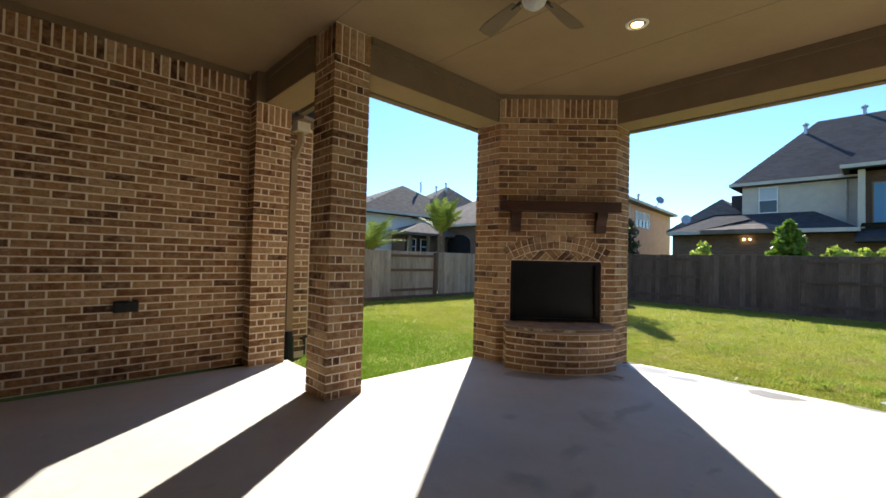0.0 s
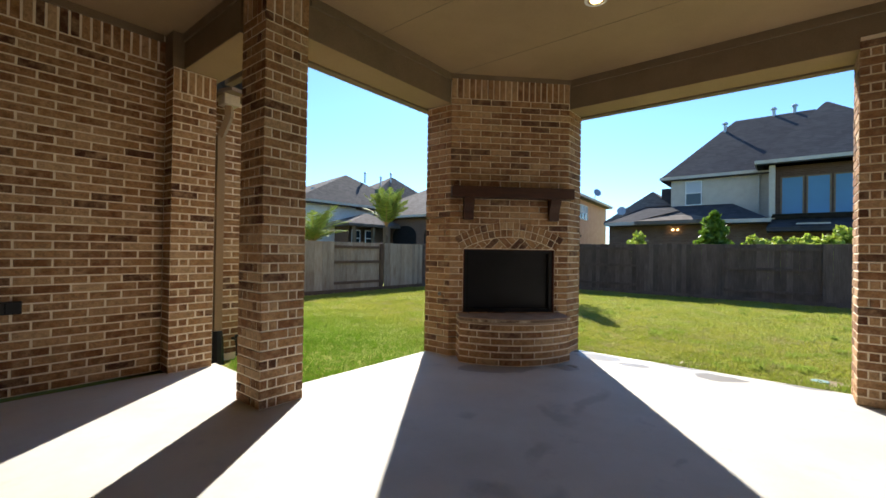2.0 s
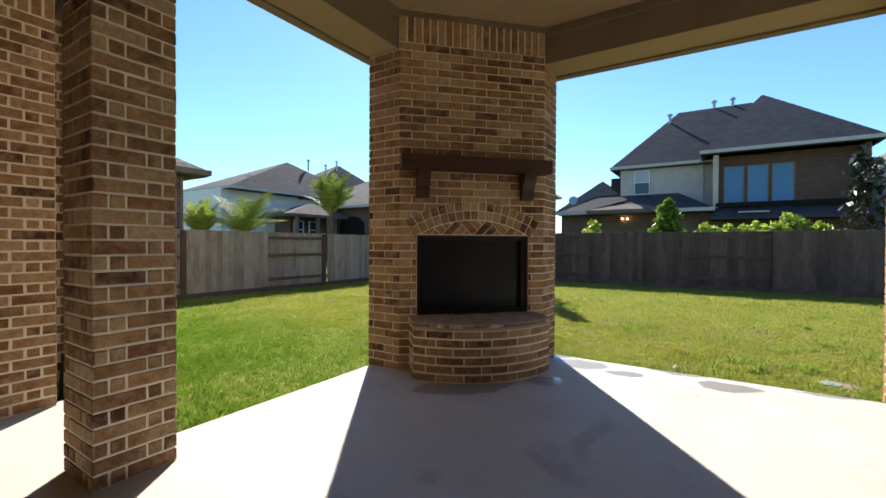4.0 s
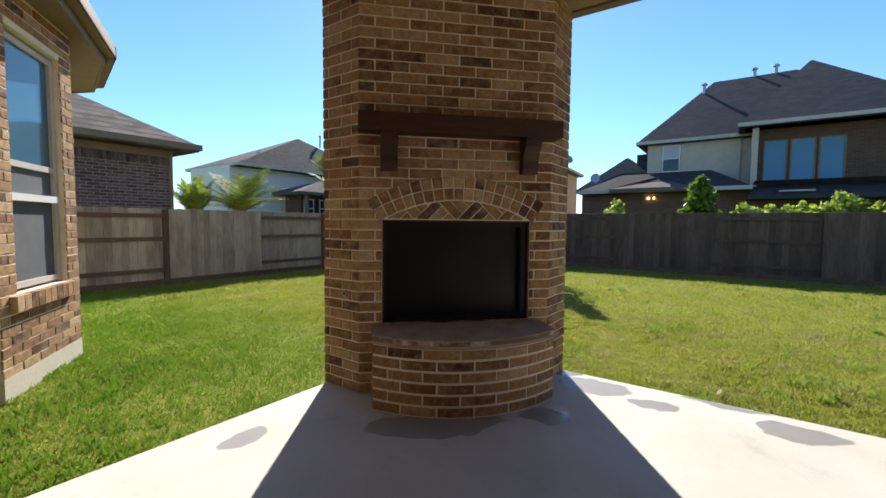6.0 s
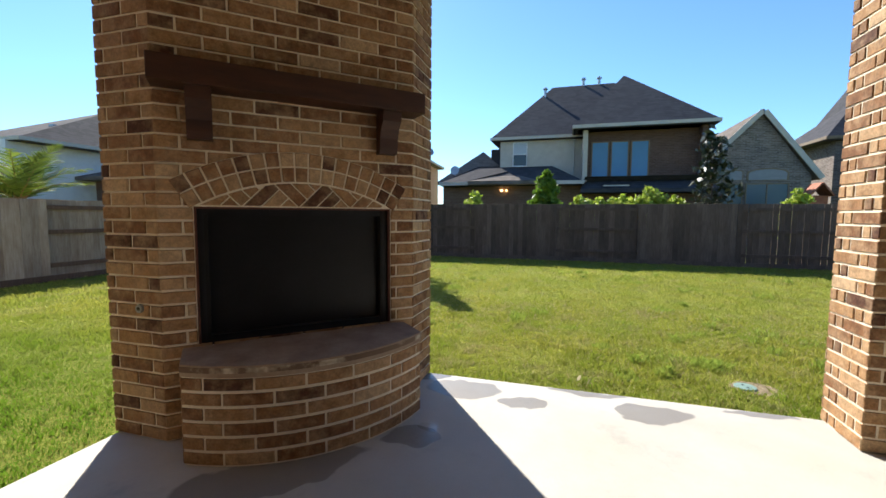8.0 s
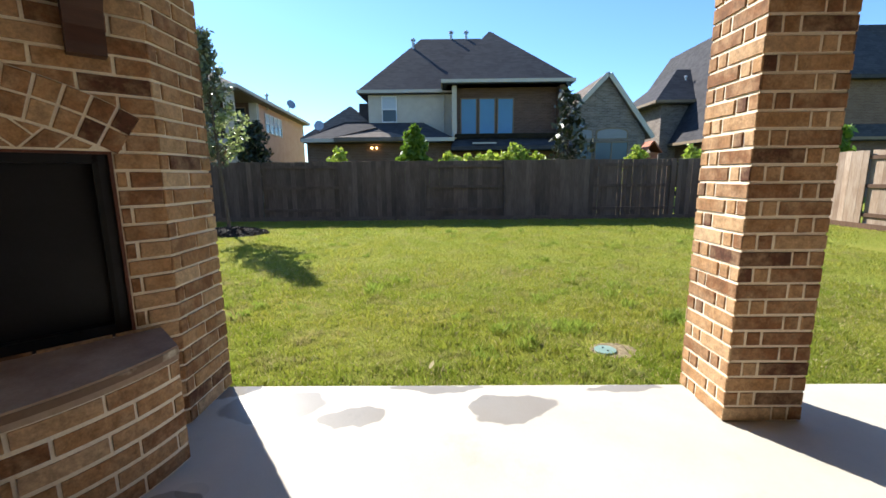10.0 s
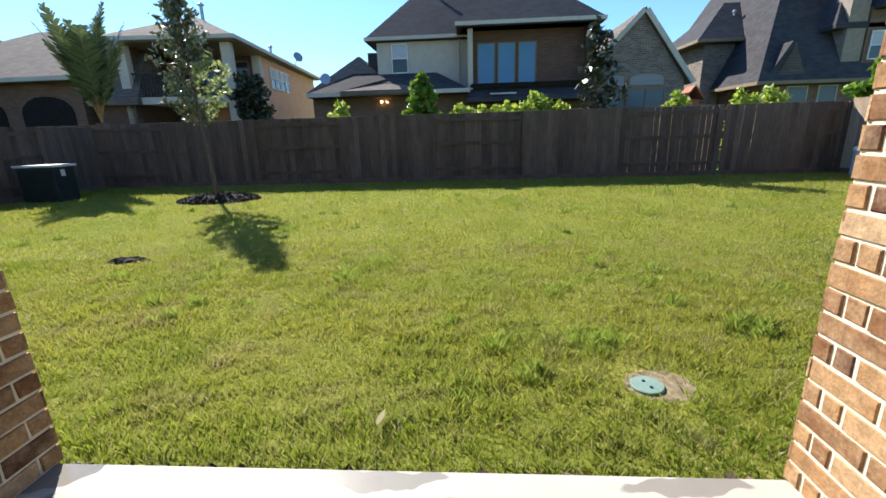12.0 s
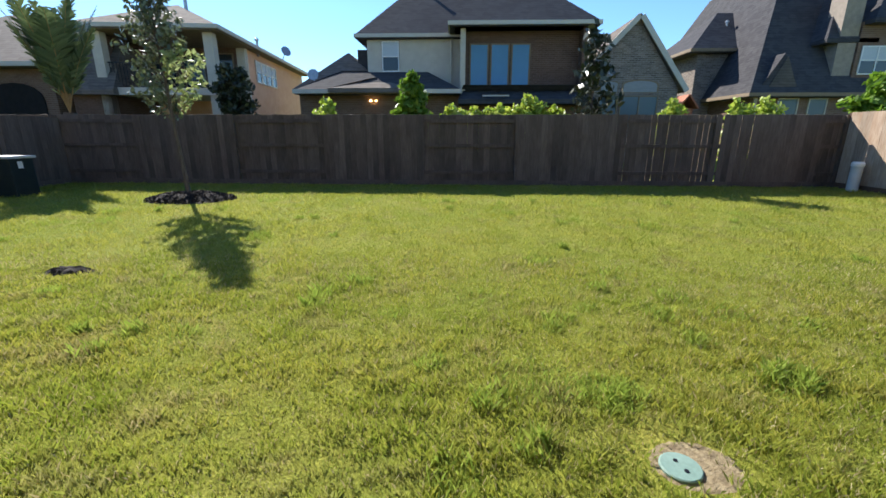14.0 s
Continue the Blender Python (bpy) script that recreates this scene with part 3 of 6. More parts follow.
tagged(link("soil_edge", bm, M["soil"]), "crumbs of bare soil along the edge of the slab", "soil", kind="stuff")

wall_north = structure("wall_north", box(-2.2, 1.45, 4.852, 5.15, 0, CEIL), M["mortar"], "long brown brick wall under the porch roof", "brick wall")
pilaster = structure("pilaster", box(1.46, 1.88, 4.63, 5.149, 0, BEAM), M["mortar"], "brown brick pilaster at the end of the porch wall", "brick pilaster")
wall_wing = structure("wall_wing", prism(((1.881, 5.06), (2.36, 5.06), (2.36, 5.3), (1.881, 5.3)), -0.1, 3.1), M["mortar"], "short strip of brown brick wall beside the downspout", "brick wall")
# two unseen walls, added to close the porch and hold its light down
wall_west = structure("wall_west", box(-2.5, -2.202, -6.2, 5.15, 0, CEIL), M["porch_brick"], "unseen brick wall added to close the porch on the west", "brick wall")
wall_south = structure("wall_south", box(-2.5, 3.0, -6.5, -6.202, 0, CEIL), M["porch_brick"], "unseen brick wall added at the far end of the porch", "brick wall")

roof_pts = ((-2.6, -6.6), (GX + C + 0.1, -6.6), (GX + C + 0.1, FY + C + 0.1), (C + 1.62, FY + C + 0.1), (C + 1.62, 5.2), (-2.6, 5.2))
ceiling = structure("ceiling", prism(((-2.2, -6.2), (GX + 0.05, -6.2), (GX + 0.05, GY), (FX, FY + 0.05), (1.6, FY + 0.05), (1.6, 4.85), (-2.2, 4.85)), CEIL, CEIL + 0.03), M["paint"], "flat taupe painted porch ceiling with board joints", "ceiling")
structure("roof", prism(roof_pts, CEIL + 0.05, CEIL + 0.25), M["trim"], "porch roof over the ceiling", "roof")
bm = bmesh.new()
for y in (-4.07, -1.63):
    add_box(bm, -2.2, GX, y - 0.004, y + 0.004, CEIL - 0.003, CEIL + 0.01)
for x in (-0.86, 0.36, 1.58, 2.8, 4.02):
    add_box(bm, x - 0.003, x + 0.003, -6.2, 2.98, CEIL - 0.0025, CEIL + 0.01)
structure("ceiling_joint", bm, M["trim"], "thin caulked joints between the ceiling boards", "ceiling joint")


def beam(name, x0, x1, y0, y1):
    b = structure(name, box(x0, x1, y0, y1, BEAM + 0.006, CEIL + 0.04), M["trim"], "brown painted boxed porch beam", "beam")
    structure("soffit" + name[4:], box(x0 + 0.003, x1 - 0.003, y0 + 0.003, y1 - 0.003, BEAM, BEAM + 0.005), M["paint"], "taupe painted underside of the porch beam", "soffit")
    return b


beam("beam_north", 1.62, FX + 0.2, FY + 0.02, FY + C)
beam("beam_east", GX + 0.02, GX + C, -6.2, GY + 0.2)
beam("beam_side", 1.56, 1.56 + C - 0.02, FY + C, 4.85)
structure("beam_end", box(1.452, 1.559, 4.64, 5.14, BEAM, CEIL + 0.03), M["trim"], "brown painted end of the boxed beam over the pilaster", "beam")
for name, b in (("frieze_north", (1.99, FX - 0.002, FY - 0.006, FY + 0.02, CEIL - 0.085, CEIL)), ("frieze_east", (GX - 0.006, GX + 0.02, -6.2, GY - 0.02, CEIL - 0.085, CEIL)), ("frieze_side", (1.54, 1.558, FY + 0.45, 4.63, CEIL - 0.085, CEIL)), ("frieze_wall", (-2.2, 1.43, 4.825, 4.85, CEIL - 0.075, CEIL))):
    structure(name, box(*b, bevel=0.005), M["trim"], "brown painted frieze board under the ceiling", "trim")
face = frame_at((FX, FY, 0), (1, -1))
FWID = FW * 2 ** 0.5
structure("frieze_chimney", box(-0.02, FWID + 0.02, -0.02, 0.014, TOP + BRICK + 0.006, CEIL, bevel=0.005, m=face), M["trim"], "brown painted frieze board over the chimney breast", "trim")
for name, b in (("fascia_north", (1.99, FX + C + 0.1, FY + C, FY + C + 0.1, BEAM - 0.02, CEIL + 0.05)), ("fascia_east", (GX + C, GX + C + 0.1, -6.2, FY + C + 0.1, BEAM - 0.02, CEIL + 0.05)), ("fascia_side", (1.98, 2.06, FY + C + 0.1, 4.66, BEAM - 0.02, CEIL + 0.05))):
    structure(name, box(*b, bevel=0.004), M["trim"], "brown painted fascia on the outside of the porch beam", "trim")


# ---- brick piers ----
def column(x, y, w, label):
    col = thing("brick_column", (x, y, 0), label, "brick column", "porch columns")
    part("core", box(x + 0.006, x + w - 0.006, y + 0.006, y + w - 0.006, 0, (CEIL - 0.002 if x < 3 else BEAM + 0.1)), M["mortar"], col, "tan mortar")
    for i, (p, u) in enumerate((((x, y), (1, 0)), ((x + w, y), (0, 1)), ((x + w, y + w), (-1, 0)), ((x, y + w), (0, -1)))):
        m = frame_at((p[0], p[1], 0), u) @ Matrix.Translation((0, -0.008, 0))
        high = TOP if i in (0, 3) else BEAM
        lay(col, m, [(a * w / C, z, l * w / C, h) for a, z, l, h in pier(C, 0, high, i % 2)])
        if i in (0, 3) and x < 3:
            lay(col, m, soldiers(w, TOP + 0.005, CEIL - TOP - 0.014))
    return col


# ---- camera's side of the neighbours: houses ----
def window(parent, m, w, h, cols=1, rows=1, pane=None, frame=None, sub="window"):
    """A framed window on the face with pose m, of w by h metres."""
    pane, frame = pane or M["glass"], frame or M["white"]
    base = part(sub, box(-0.04, w + 0.04, -0.03, 0.02, -0.04, h + 0.04, m=m), M["black"] if frame is M["black"] else M["trim"], parent, "window surround")
    bm = bmesh.new()
    t = 0.05
    for i in range(cols + 1):
        x = w * i / cols
        add_box(bm, x - t / 2, x + t / 2, 0.02, 0.06, -t / 2, h + t / 2, m)
    for j in range(rows + 1):
        z = h * j / rows
        add_box(bm, -t / 2, w + t / 2, 0.022, 0.055, z - t / 2, z + t / 2, m)
    f = link("frame", bm, frame)
    f.parent, f.matrix_parent_inverse = base, Matrix()
    for i in range(cols):
        for j in range(rows):
            p = link("pane", box(w * i / cols + t / 2, w * (i + 1) / cols - t / 2, 0.024, 0.032, h * j / rows + t / 2, h * (j + 1) / rows - t / 2, m=m), pane if not isinstance(pane, (list, tuple)) else pane[j % len(pane)])
            p.parent, p.matrix_parent_inverse = base, Matrix()
    return base


def hip(x0, x1, y0, y1, z, top, inset_x=None, inset_y=None, thick=0.18, shift=0.0):
    """A hipped roof over the rectangle, with its eave at z and its ridge at top."""
    bm = bmesh.new()
    ix = (x1 - x0) / 2 if inset_x is None else inset_x
    iy = (y1 - y0) / 2 if inset_y is None else inset_y
    lo = [bm.verts.new((x, y, z - thick)) for x, y in ((x0, y0), (x1, y0), (x1, y1), (x0, y1))]
    ed = [bm.verts.new((x, y, z)) for x, y in ((x0, y0), (x1, y0), (x1, y1), (x0, y1))]
    pts = ((x0 + ix, y0 + iy), (x1 - ix, y0 + iy), (x1 - ix, y1 - iy), (x0 + ix, y1 - iy))
    up = [bm.verts.new((x, y + shift, top)) for x, y in pts]
    bm.faces.new(lo)
    bm.faces.new(up)
    for i in range(4):
        j = (i + 1) % 4
        bm.faces.new((lo[i], lo[j], ed[j], ed[i]))
        bm.faces.new((ed[i], ed[j], up[j], up[i]))
    bmesh.ops.remove_doubles(bm, verts=bm.verts, dist=0.001)
    return bm


def eaves(x0, x1, y0, y1, z, h=0.14):
    bm = bmesh.new()
    for b in ((x0 - 0.06, x0, y0 - 0.06, y1 + 0.06), (x1, x1 + 0.06, y0 - 0.06, y1 + 0.06), (x0, x1, y0 - 0.06, y0), (x0, x1, y1, y1 + 0.06)):
        add_box(bm, *b, z - h, z + 0.01)
    return bm


def vent(parent, x, y, z, h=0.45, r=0.08):
    bm = tube(((x, y, z - 0.4), (x, y, z + h)), (r, r), 8)
    add_tube(bm, ((x, y, z + h), (x, y, z + h + 0.06), (x, y, z + h + 0.14)), (r * 1.9, r * 1.9, r * 0.5), 8)
    part("vent_pipe", bm, M["steel"], parent, "galvanised roof vent pipe")


WEST = (0, -1)      # along a wall that looks west


def westward(x, y, z):
    """Pose of a wall face that looks toward -x; local x runs to -y."""
    return frame_at((x, y, z), (0, -1))


house = thing("house", (28, -1, LAWN), "two-storey cream and brown house with charcoal hip roofs", "house")
part("wall", box(25.5, 36, -4.0, 4.6, LAWN, 5.55), M["stucco"], house, "cream stucco wall")
part("roof", hip(25.2, 38, -4.4, 5.05, 5.5, 9.3, 4.8, 2.95), M["roof_dark"], house)
part("eave", eaves(25.2, 38, -4.4, 5.05, 5.5), M["fascia"], house, "pale gutter and eave")
# recessed balcony walls take the darker brick copy for their shade
bay = part("balcony_wall", box(24.6, 30, -4.95, 0.32, 3.0, 5.5), M["shaded_brick"], house, "brown brick wall behind the balcony")
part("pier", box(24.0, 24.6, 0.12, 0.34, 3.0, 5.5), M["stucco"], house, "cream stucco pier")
part("side_wall", box(24.0, 24.6, -4.97, -4.75, 3.0, 5.5), M["shaded_brick"], house, "brown brick side wall")
part("soffit", box(23.8, 25.0, -5.1, 0.6, 5.44, 5.5), M["trim"], house, "brown soffit")
part("bay_roof", hip(23.6, 32.4, -5.3, 0.8, 5.62, 9.05, 4.4, 3.0, shift=0.45), M["roof_dark"], house)
part("bay_eave", eaves(23.6, 32.4, -5.3, 0.8, 5.62), M["fascia"], house, "pale gutter and eave")
part("balcony_roof", hip(23.3, 25.0, -5.3, 0.4, 2.6, 3.2, 1.3, 0.2), M["roof_dark"], house)
part("ground_floor", box(24.5, 26.0, -5.2, 7.55, LAWN, 2.86), M["far_brown"], house, "brown brick ground floor")
for y in (-0.1, -1.0, -1.9):
    window(house, westward(24.6, y, 3.13), 0.76, 1.8, 1, 1, M["glass"], M["trim"])
window(house, westward(25.5, 3.9, 3.98), 0.74, 1.25, 1, 2, [M["glass_dark"], M["blind"]])
part("porch_roof", hip(23.6, 27.5, 0.3, 7.45, 3.02, 4.0, 2.0, 1.6), M["roof_dark"], house)
part("porch_eave", eaves(23.6, 27.5, 0.3, 7.45, 3.02, 0.16), M["fascia"], house, "pale gutter and eave")
# lighter shingle than the charcoal roofs, sunlight put into its colour
part("side_roof", hip(25.2, 33, 3.7, 8.1, 3.2, 5.05, 2.0, 2.15), M["roof_brown"], house, "side roof in lighter brown shingles that stand for sunlight")
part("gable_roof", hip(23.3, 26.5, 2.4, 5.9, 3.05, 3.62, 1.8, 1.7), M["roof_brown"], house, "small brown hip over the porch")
part("chimney", box(26.6, 27.4, 4.7, 5.3, 4.0, 5.1), M["roof_dark"], house, "shingled chimney chase")
part("porch_light", box(24.4, 24.48, 4.28, 4.35, 2.6, 2.66), M["lamp"], house, "lit porch lamp")
part("porch_light", box(24.4, 24.48, 4.05, 4.1, 2.6, 2.65), M["lamp"], house, "lit porch lamp")
part("downspout", tube(((25.42, 0.75, 5.5), (25.42, 0.75, 3.5)), (0.05, 0.05), 6), M["fascia"], house)
for x, y, z in ((29, 2.5, 8.5), (30, 0.3, 9.2), (30, -0.6, 9.2)):
    vent(house, x, y, z, 0.42)
part("step_edge", box(23.2, 23.3, -1.7, -0.6, 2.7, 2.76), M["fascia"], house)
part("satellite_dish", tube(((25.4, 7.1, 3.3), (25.3, 7.1, 3.8), (25.2, 7.1, 3.82)), (0.02, 0.02, 0.26), 10), M["steel"], house, "grey satellite dish")

gable_house = thing("gable_house", (28, -8.6, LAWN), "grey brick gabled house with arched windows behind the back fence", "house")
bm = bmesh.new()
gy0, gy1, gz, gtop, gx = -9.45, -5.3, 3.2, 6.05, 25.2
vs = [bm.verts.new(c) for c in ((gx, gy0, LAWN), (gx, gy1, LAWN), (gx, gy1, gz + 0.6), (gx, -7.4, gtop), (gx, gy0, gz))]
bm.faces.new(vs)
r = bmesh.ops.extrude_face_region(bm, geom=bm.faces[:])
for v in r["geom"]:
    if isinstance(v, bmesh.types.BMVert):
        v.co.x += 0.3
part("wall", bm, M["far_grey"], gable_house, "grey brick gable wall")
bm = bmesh.new()
for ya, za, yb, zb in ((-7.4, gtop, gy0 - 0.25, gz - 0.2), (-7.4, gtop, gy1 + 0.3, gz + 0.3)):
    vs = [bm.verts.new(c) for c in ((gx - 0.2, ya, za), (gx - 0.2, yb, zb), (gx + 9, yb, zb), (gx + 9, ya, za), (gx - 0.2, ya, za + 0.16), (gx - 0.2, yb, zb + 0.16), (gx + 9, yb, zb + 0.16), (gx + 9, ya, za + 0.16))]
    for f in ((0, 1, 2, 3), (4, 5, 6, 7), (0, 1, 5, 4), (1, 2, 6, 5), (2, 3, 7, 6)):
        bm.faces.new([vs[i] for i in f])
part("roof", bm, M["roof_brown"], gable_house, "brown shingle gable roof")
bm = bmesh.new()
for yb, zb in ((gy0 - 0.27, gz - 0.2), (gy1 + 0.32, gz + 0.3)):
    d = math.hypot(yb + 7.4, gtop - zb)
    m = frame_at((gx - 0.22, -7.4, gtop + 0.02), (0, 1 if yb > -7.4 else -1)) @ Matrix.Rotation(math.atan2(gtop - zb, abs(yb + 7.4)), 4, "Y")
    add_box(bm, 0, d, -0.03, 0.03, -0.05, 0.17, m)
part("rake_board", bm, M["fascia"], gable_house, "pale rake boards")


def arch_window(parent, m, w, h, rise):
    bm, pts = bmesh.new(), [(0, 0), (w, 0)] + [(w / 2 + w / 2 * math.cos(a), h + rise * math.sin(a)) for a in np.linspace(0, math.pi, 9)]
    base = part("window", brick_flat(pts, -0.02, 0.03, m), M["stucco"] if w > 5 else M["trim"], parent, "brown arched window surround")
    inner = [(w / 2 + (x - w / 2) * 0.9, h * 0.5 + (z - h * 0.5) * 0.84) for x, z in pts]
    p = link("pane", brick_flat(inner, 0.03, 0.04, m), M["gable_blind"])
    p.parent, p.matrix_parent_inverse = base, Matrix()


def brick_flat(pts, y0, y1, m):
    bm = bmesh.new()
    a = [bm.verts.new(m @ Vector((x, y0, z))) for x, z in pts]
    b = [bm.verts.new(m @ Vector((x, y1, z))) for x, z in pts]
    bm.faces.new(a)
    bm.faces.new(b)
    for i in range(len(pts)):
        j = (i + 1) % len(pts)
        bm.faces.new((a[i], a[j], b[j], b[i]))
    bmesh.ops.remove_doubles(bm, verts=bm.verts, dist=0.0005)
    return bm


arch_window(gable_house, westward(25.2, -6.0, 3.0), 0.8, 0.42, 0.1)
arch_window(gable_house, westward(25.2, -6.95, 3.0), 1.65, 0.35, 0.22)
window(gable_house, westward(25.2, -6.0, 1.5), 0.8, 1.35, 1, 1, M["far_glass"], M["trim"])
window(gable_house, westward(25.2, -6.95, 1.5), 1.65, 1.35, 2, 1, M["far_glass"], M["trim"])

big_house = thing("big_house", (31, -16, LAWN), "large dark-roofed brick house beyond the back fence", "house")
part("wall", box(29.5, 36, -18, -12.3, LAWN, 5.36), M["far_grey"], big_house)
part("roof", hip(29.0, 34.7, -19, -11.7, 5.5, 7.85, 2.85, 2.55), M["roof_dark"], big_house)
part("eave", eaves(29.0, 34.7, -19, -11.7, 5.5, 0.14), M["trim"], big_house)
part("wall", box(26.0, 40, -31, -13.3, LAWN, 2.86), M["far_brown"], big_house, "brown brick wall")
part("main_roof", hip(25.5, 40, -32, -12.85, 3.02, 9.6, 3.87, 3.1), M["roof_dark"], big_house)
part("main_eave", eaves(25.5, 40, -32, -12.85, 3.02, 0.14), M["trim"], big_house)


def solid(pts, faces):
    """A closed shape from its corners and the corners of each face."""
    bm = bmesh.new()
    vs = [bm.verts.new(p) for p in pts]
    for f in faces:
        bm.faces.new([vs[i] for i in f])
    return bm


def wedge(x0, x1, y0, y1, z, top, over=0.0):
    """A small gabled roof whose ridge runs along x, from the front at x0 back to x1."""
    ym = (y0 + y1) / 2
    return solid(((x0, y0, z), (x0, y1, z), (x0, ym, top), (x1, y0, z), (x1, y1, z), (x1, ym, top)), ((0, 1, 2), (3, 4, 5), (0, 2, 5, 3), (1, 4, 5, 2), (0, 3, 4, 1)))


part("dormer", wedge(25.7, 29.0, -15.15, -13.3, 3.12, 4.72), M["roof_dark"], big_house, "small shingled gable with a ridge")
part("dormer_face", solid(((25.66, -15.0, 3.2), (25.66, -13.7, 3.2), (25.66, -14.35, 4.6), (25.7, -15.0, 3.2), (25.7, -13.7, 3.2), (25.7, -14.35, 4.6)), ((0, 1, 2), (3, 4, 5), (0, 1, 4, 3), (1, 2, 5, 4), (0, 2, 5, 3))), M["roof_grey"], big_house, "grey gable face")
part("chimney", box(25.95, 26.85, -17.4, -16.6, 3.0, 8.3), M["pale_brick"], big_house, "pale stuccoed chimney")
part("chimney_cap", box(25.88, 26.92, -17.47, -16.53, 8.3, 8.4), M["trim"], big_house, "brown chimney cap")
part("flue", tube(((26.4, -17.0, 8.4), (26.4, -17.0, 8.6), (26.4, -17.0, 8.66)), (0.16, 0.16, 0.24), 10), M["steel"], big_house, "metal flue cap")
part("upper_wall", box(25.9, 30, -24, -17.45, 2.9, 6.0), M["far_brown"], big_house)
part("upper_roof", hip(25.4, 33, -25, -17.5, 6.05, 9.3, 3.0, 3.0), M["roof_dark"], big_house)
part("side_roof", hip(25.9, 29.5, -18.3, -16.05, 5.35, 7.4, 1.3, 1.1), M["roof_dark"], big_house, "steep shingled roof beside the chimney")
window(big_house, westward(25.9, -17.65, 3.85), 1.4, 1.15, 2, 2, [M["glass_dark"], M["blind"]])
vent(big_house, 30.8, -14.3, 7.1, 0.02, 0.06)
window(big_house, westward(26.0, -14.5, 1.7), 0.9, 1.1, 1, 1, M["far_glass"], M["fascia"])
window(big_house, westward(26.0, -15.9, 1.7), 0.8, 1.1, 1, 1, M["far_glass"], M["fascia"])
part("porch_post", box(25.9, 26.0, -13.5, -13.35, LAWN, 2.86), M["stucco"], big_house, "pale post")

peach_house = thing("peach_house", (30, 13, LAWN), "two-storey peach stucco house with a covered balcony behind the back fence", "house")
part("wall", box(26.0, 36.1, 11.0, 18, LAWN, 5.2), M["orange"], peach_house, "peach stucco wall")
part("roof", hip(22.15, 36.2, 10.55, 16.3, 5.3, 6.7, 3.0, 2.8), M["roof_brown"], peach_house)
part("eave", eaves(22.15, 36.2, 10.55, 16.3, 5.3), M["fascia"], peach_house, "pale gutter and eave")
part("soffit", box(22.2, 26.0, 10.6, 16.25, 5.1, 5.12), M["trim"], peach_house, "balcony ceiling, dark brown for its shade")
for x, y in ((22.6, 10.95), (25.8, 10.95), (22.6, 15.3)):
    part("balcony_post", box(x, x + 0.38, y, y + 0.38, LAWN, 5.1), M["stucco"], peach_house, "pale stucco post")
part("balcony_floor", box(22.5, 26.0, 10.9, 15.7, 2.72, 3.0), M["fascia"], peach_house, "balcony floor")
# dark brown on these walls stands for the shade inside the balcony
part("balcony_back", box(25.9, 26.0, 11.34, 15.7, 3.0, 5.1), M["shaded_brick"], peach_house, "wall with its shade put into the brown")
part("balcony_side", box(22.98, 25.9, 15.5, 15.68, 3.0, 5.1), M["shaded_brick"], peach_house, "side wall with its shade put into the brown")
part("railing", box(22.75, 22.8, 11.33, 15.3, 3.95, 4.0), M["black"], peach_house, "black balcony rail")
bm = bmesh.new()
for k in range(30):
    add_box(bm, 22.765, 22.785, 11.45 + 0.13 * k, 11.47 + 0.13 * k, 3.0, 3.95)
for k in range(20):
    add_box(bm, 23.1 + 0.13 * k, 23.12 + 0.13 * k, 11.05, 11.07, 3.0, 3.95)
add_box(bm, 22.98, 25.8, 11.04, 11.09, 3.95, 4.0)
part("balusters", bm, M["black"], peach_house, "thin black balusters")
for k in range(3):
    window(peach_house, westward(25.9, 15.2 - 1.35 * k, 3.1), 0.95, 1.75, 1, 1, M["glass_dark"], M["trim"])
for k in range(4):
    window(peach_house, frame_at((27.2 + 0.78 * k, 11.0, 3.75), (1, 0)), 0.66, 1.0, 1, 2, [M["glass_dark"], M["blind"]])
part("satellite_dish", tube(((31.0, 10.75, 5.3), (31.0, 10.55, 5.8), (30.9, 10.45, 5.85)), (0.03, 0.03, 0.3), 10), M["steel"], peach_house, "grey satellite dish")
vent(peach_house, 25.5, 14.6, 6.1, 1.1)
vent(peach_house, 25.5, 13.2, 6.3, 0.95)
vent(peach_house, 27.5, 10.9, 5.4, 0.35, 0.06)
part("downspout", tube(((25.95, 10.95, 5.1), (25.95, 10.95, 0)), (0.05, 0.05), 6), M["fascia"], peach_house)
part("porch_roof", hip(22.2, 26.0, 14.9, 17.0, 2.88, 5.0, 1.7, 0.35), M["roof_brown"], peach_house, "steep sunlit shingle roof")
# same dark brown: the shade below the low roof is in its colour
part("low_wall", box(22.6, 26.0, 15.3, 16.8, LAWN, 2.8), M["shaded_brick"], peach_house, "wall with its shade put into the brown")
peach_house.rotation_euler = (0, 0, radians(5.2))

arch_house = thing("arch_house", (26, 22, LAWN), "brown one-storey house with wide dark arches and a pale roof", "house")
part("wall", box(22.5, 34, 17.0, 27, LAWN, 3.75), M["far_brown"], arch_house)
part("roof", hip(21.8, 35, 16.4, 27.6, 3.9, 6.9, 5.5, 4.6), M["roof_brown"], arch_house)
part("eave", eaves(21.8, 35, 16.4, 27.6, 3.9, 0.16), M["fascia"], arch_house)
# flat dark panels on the solid wall stand for shade inside the arches
for y in (19.9, 23.1):
    part("arch_opening", brick_flat([(0, 0), (2.4, 0)] + [(1.2 + 1.2 * math.cos(a), 2.5 + 0.7 * math.sin(a)) for a in np.linspace(0, math.pi, 9)], -0.02, 0.03, westward(22.47, y, 0)), M["soot"], arch_house, "flat dark arch panel that stands for the shaded porch opening")
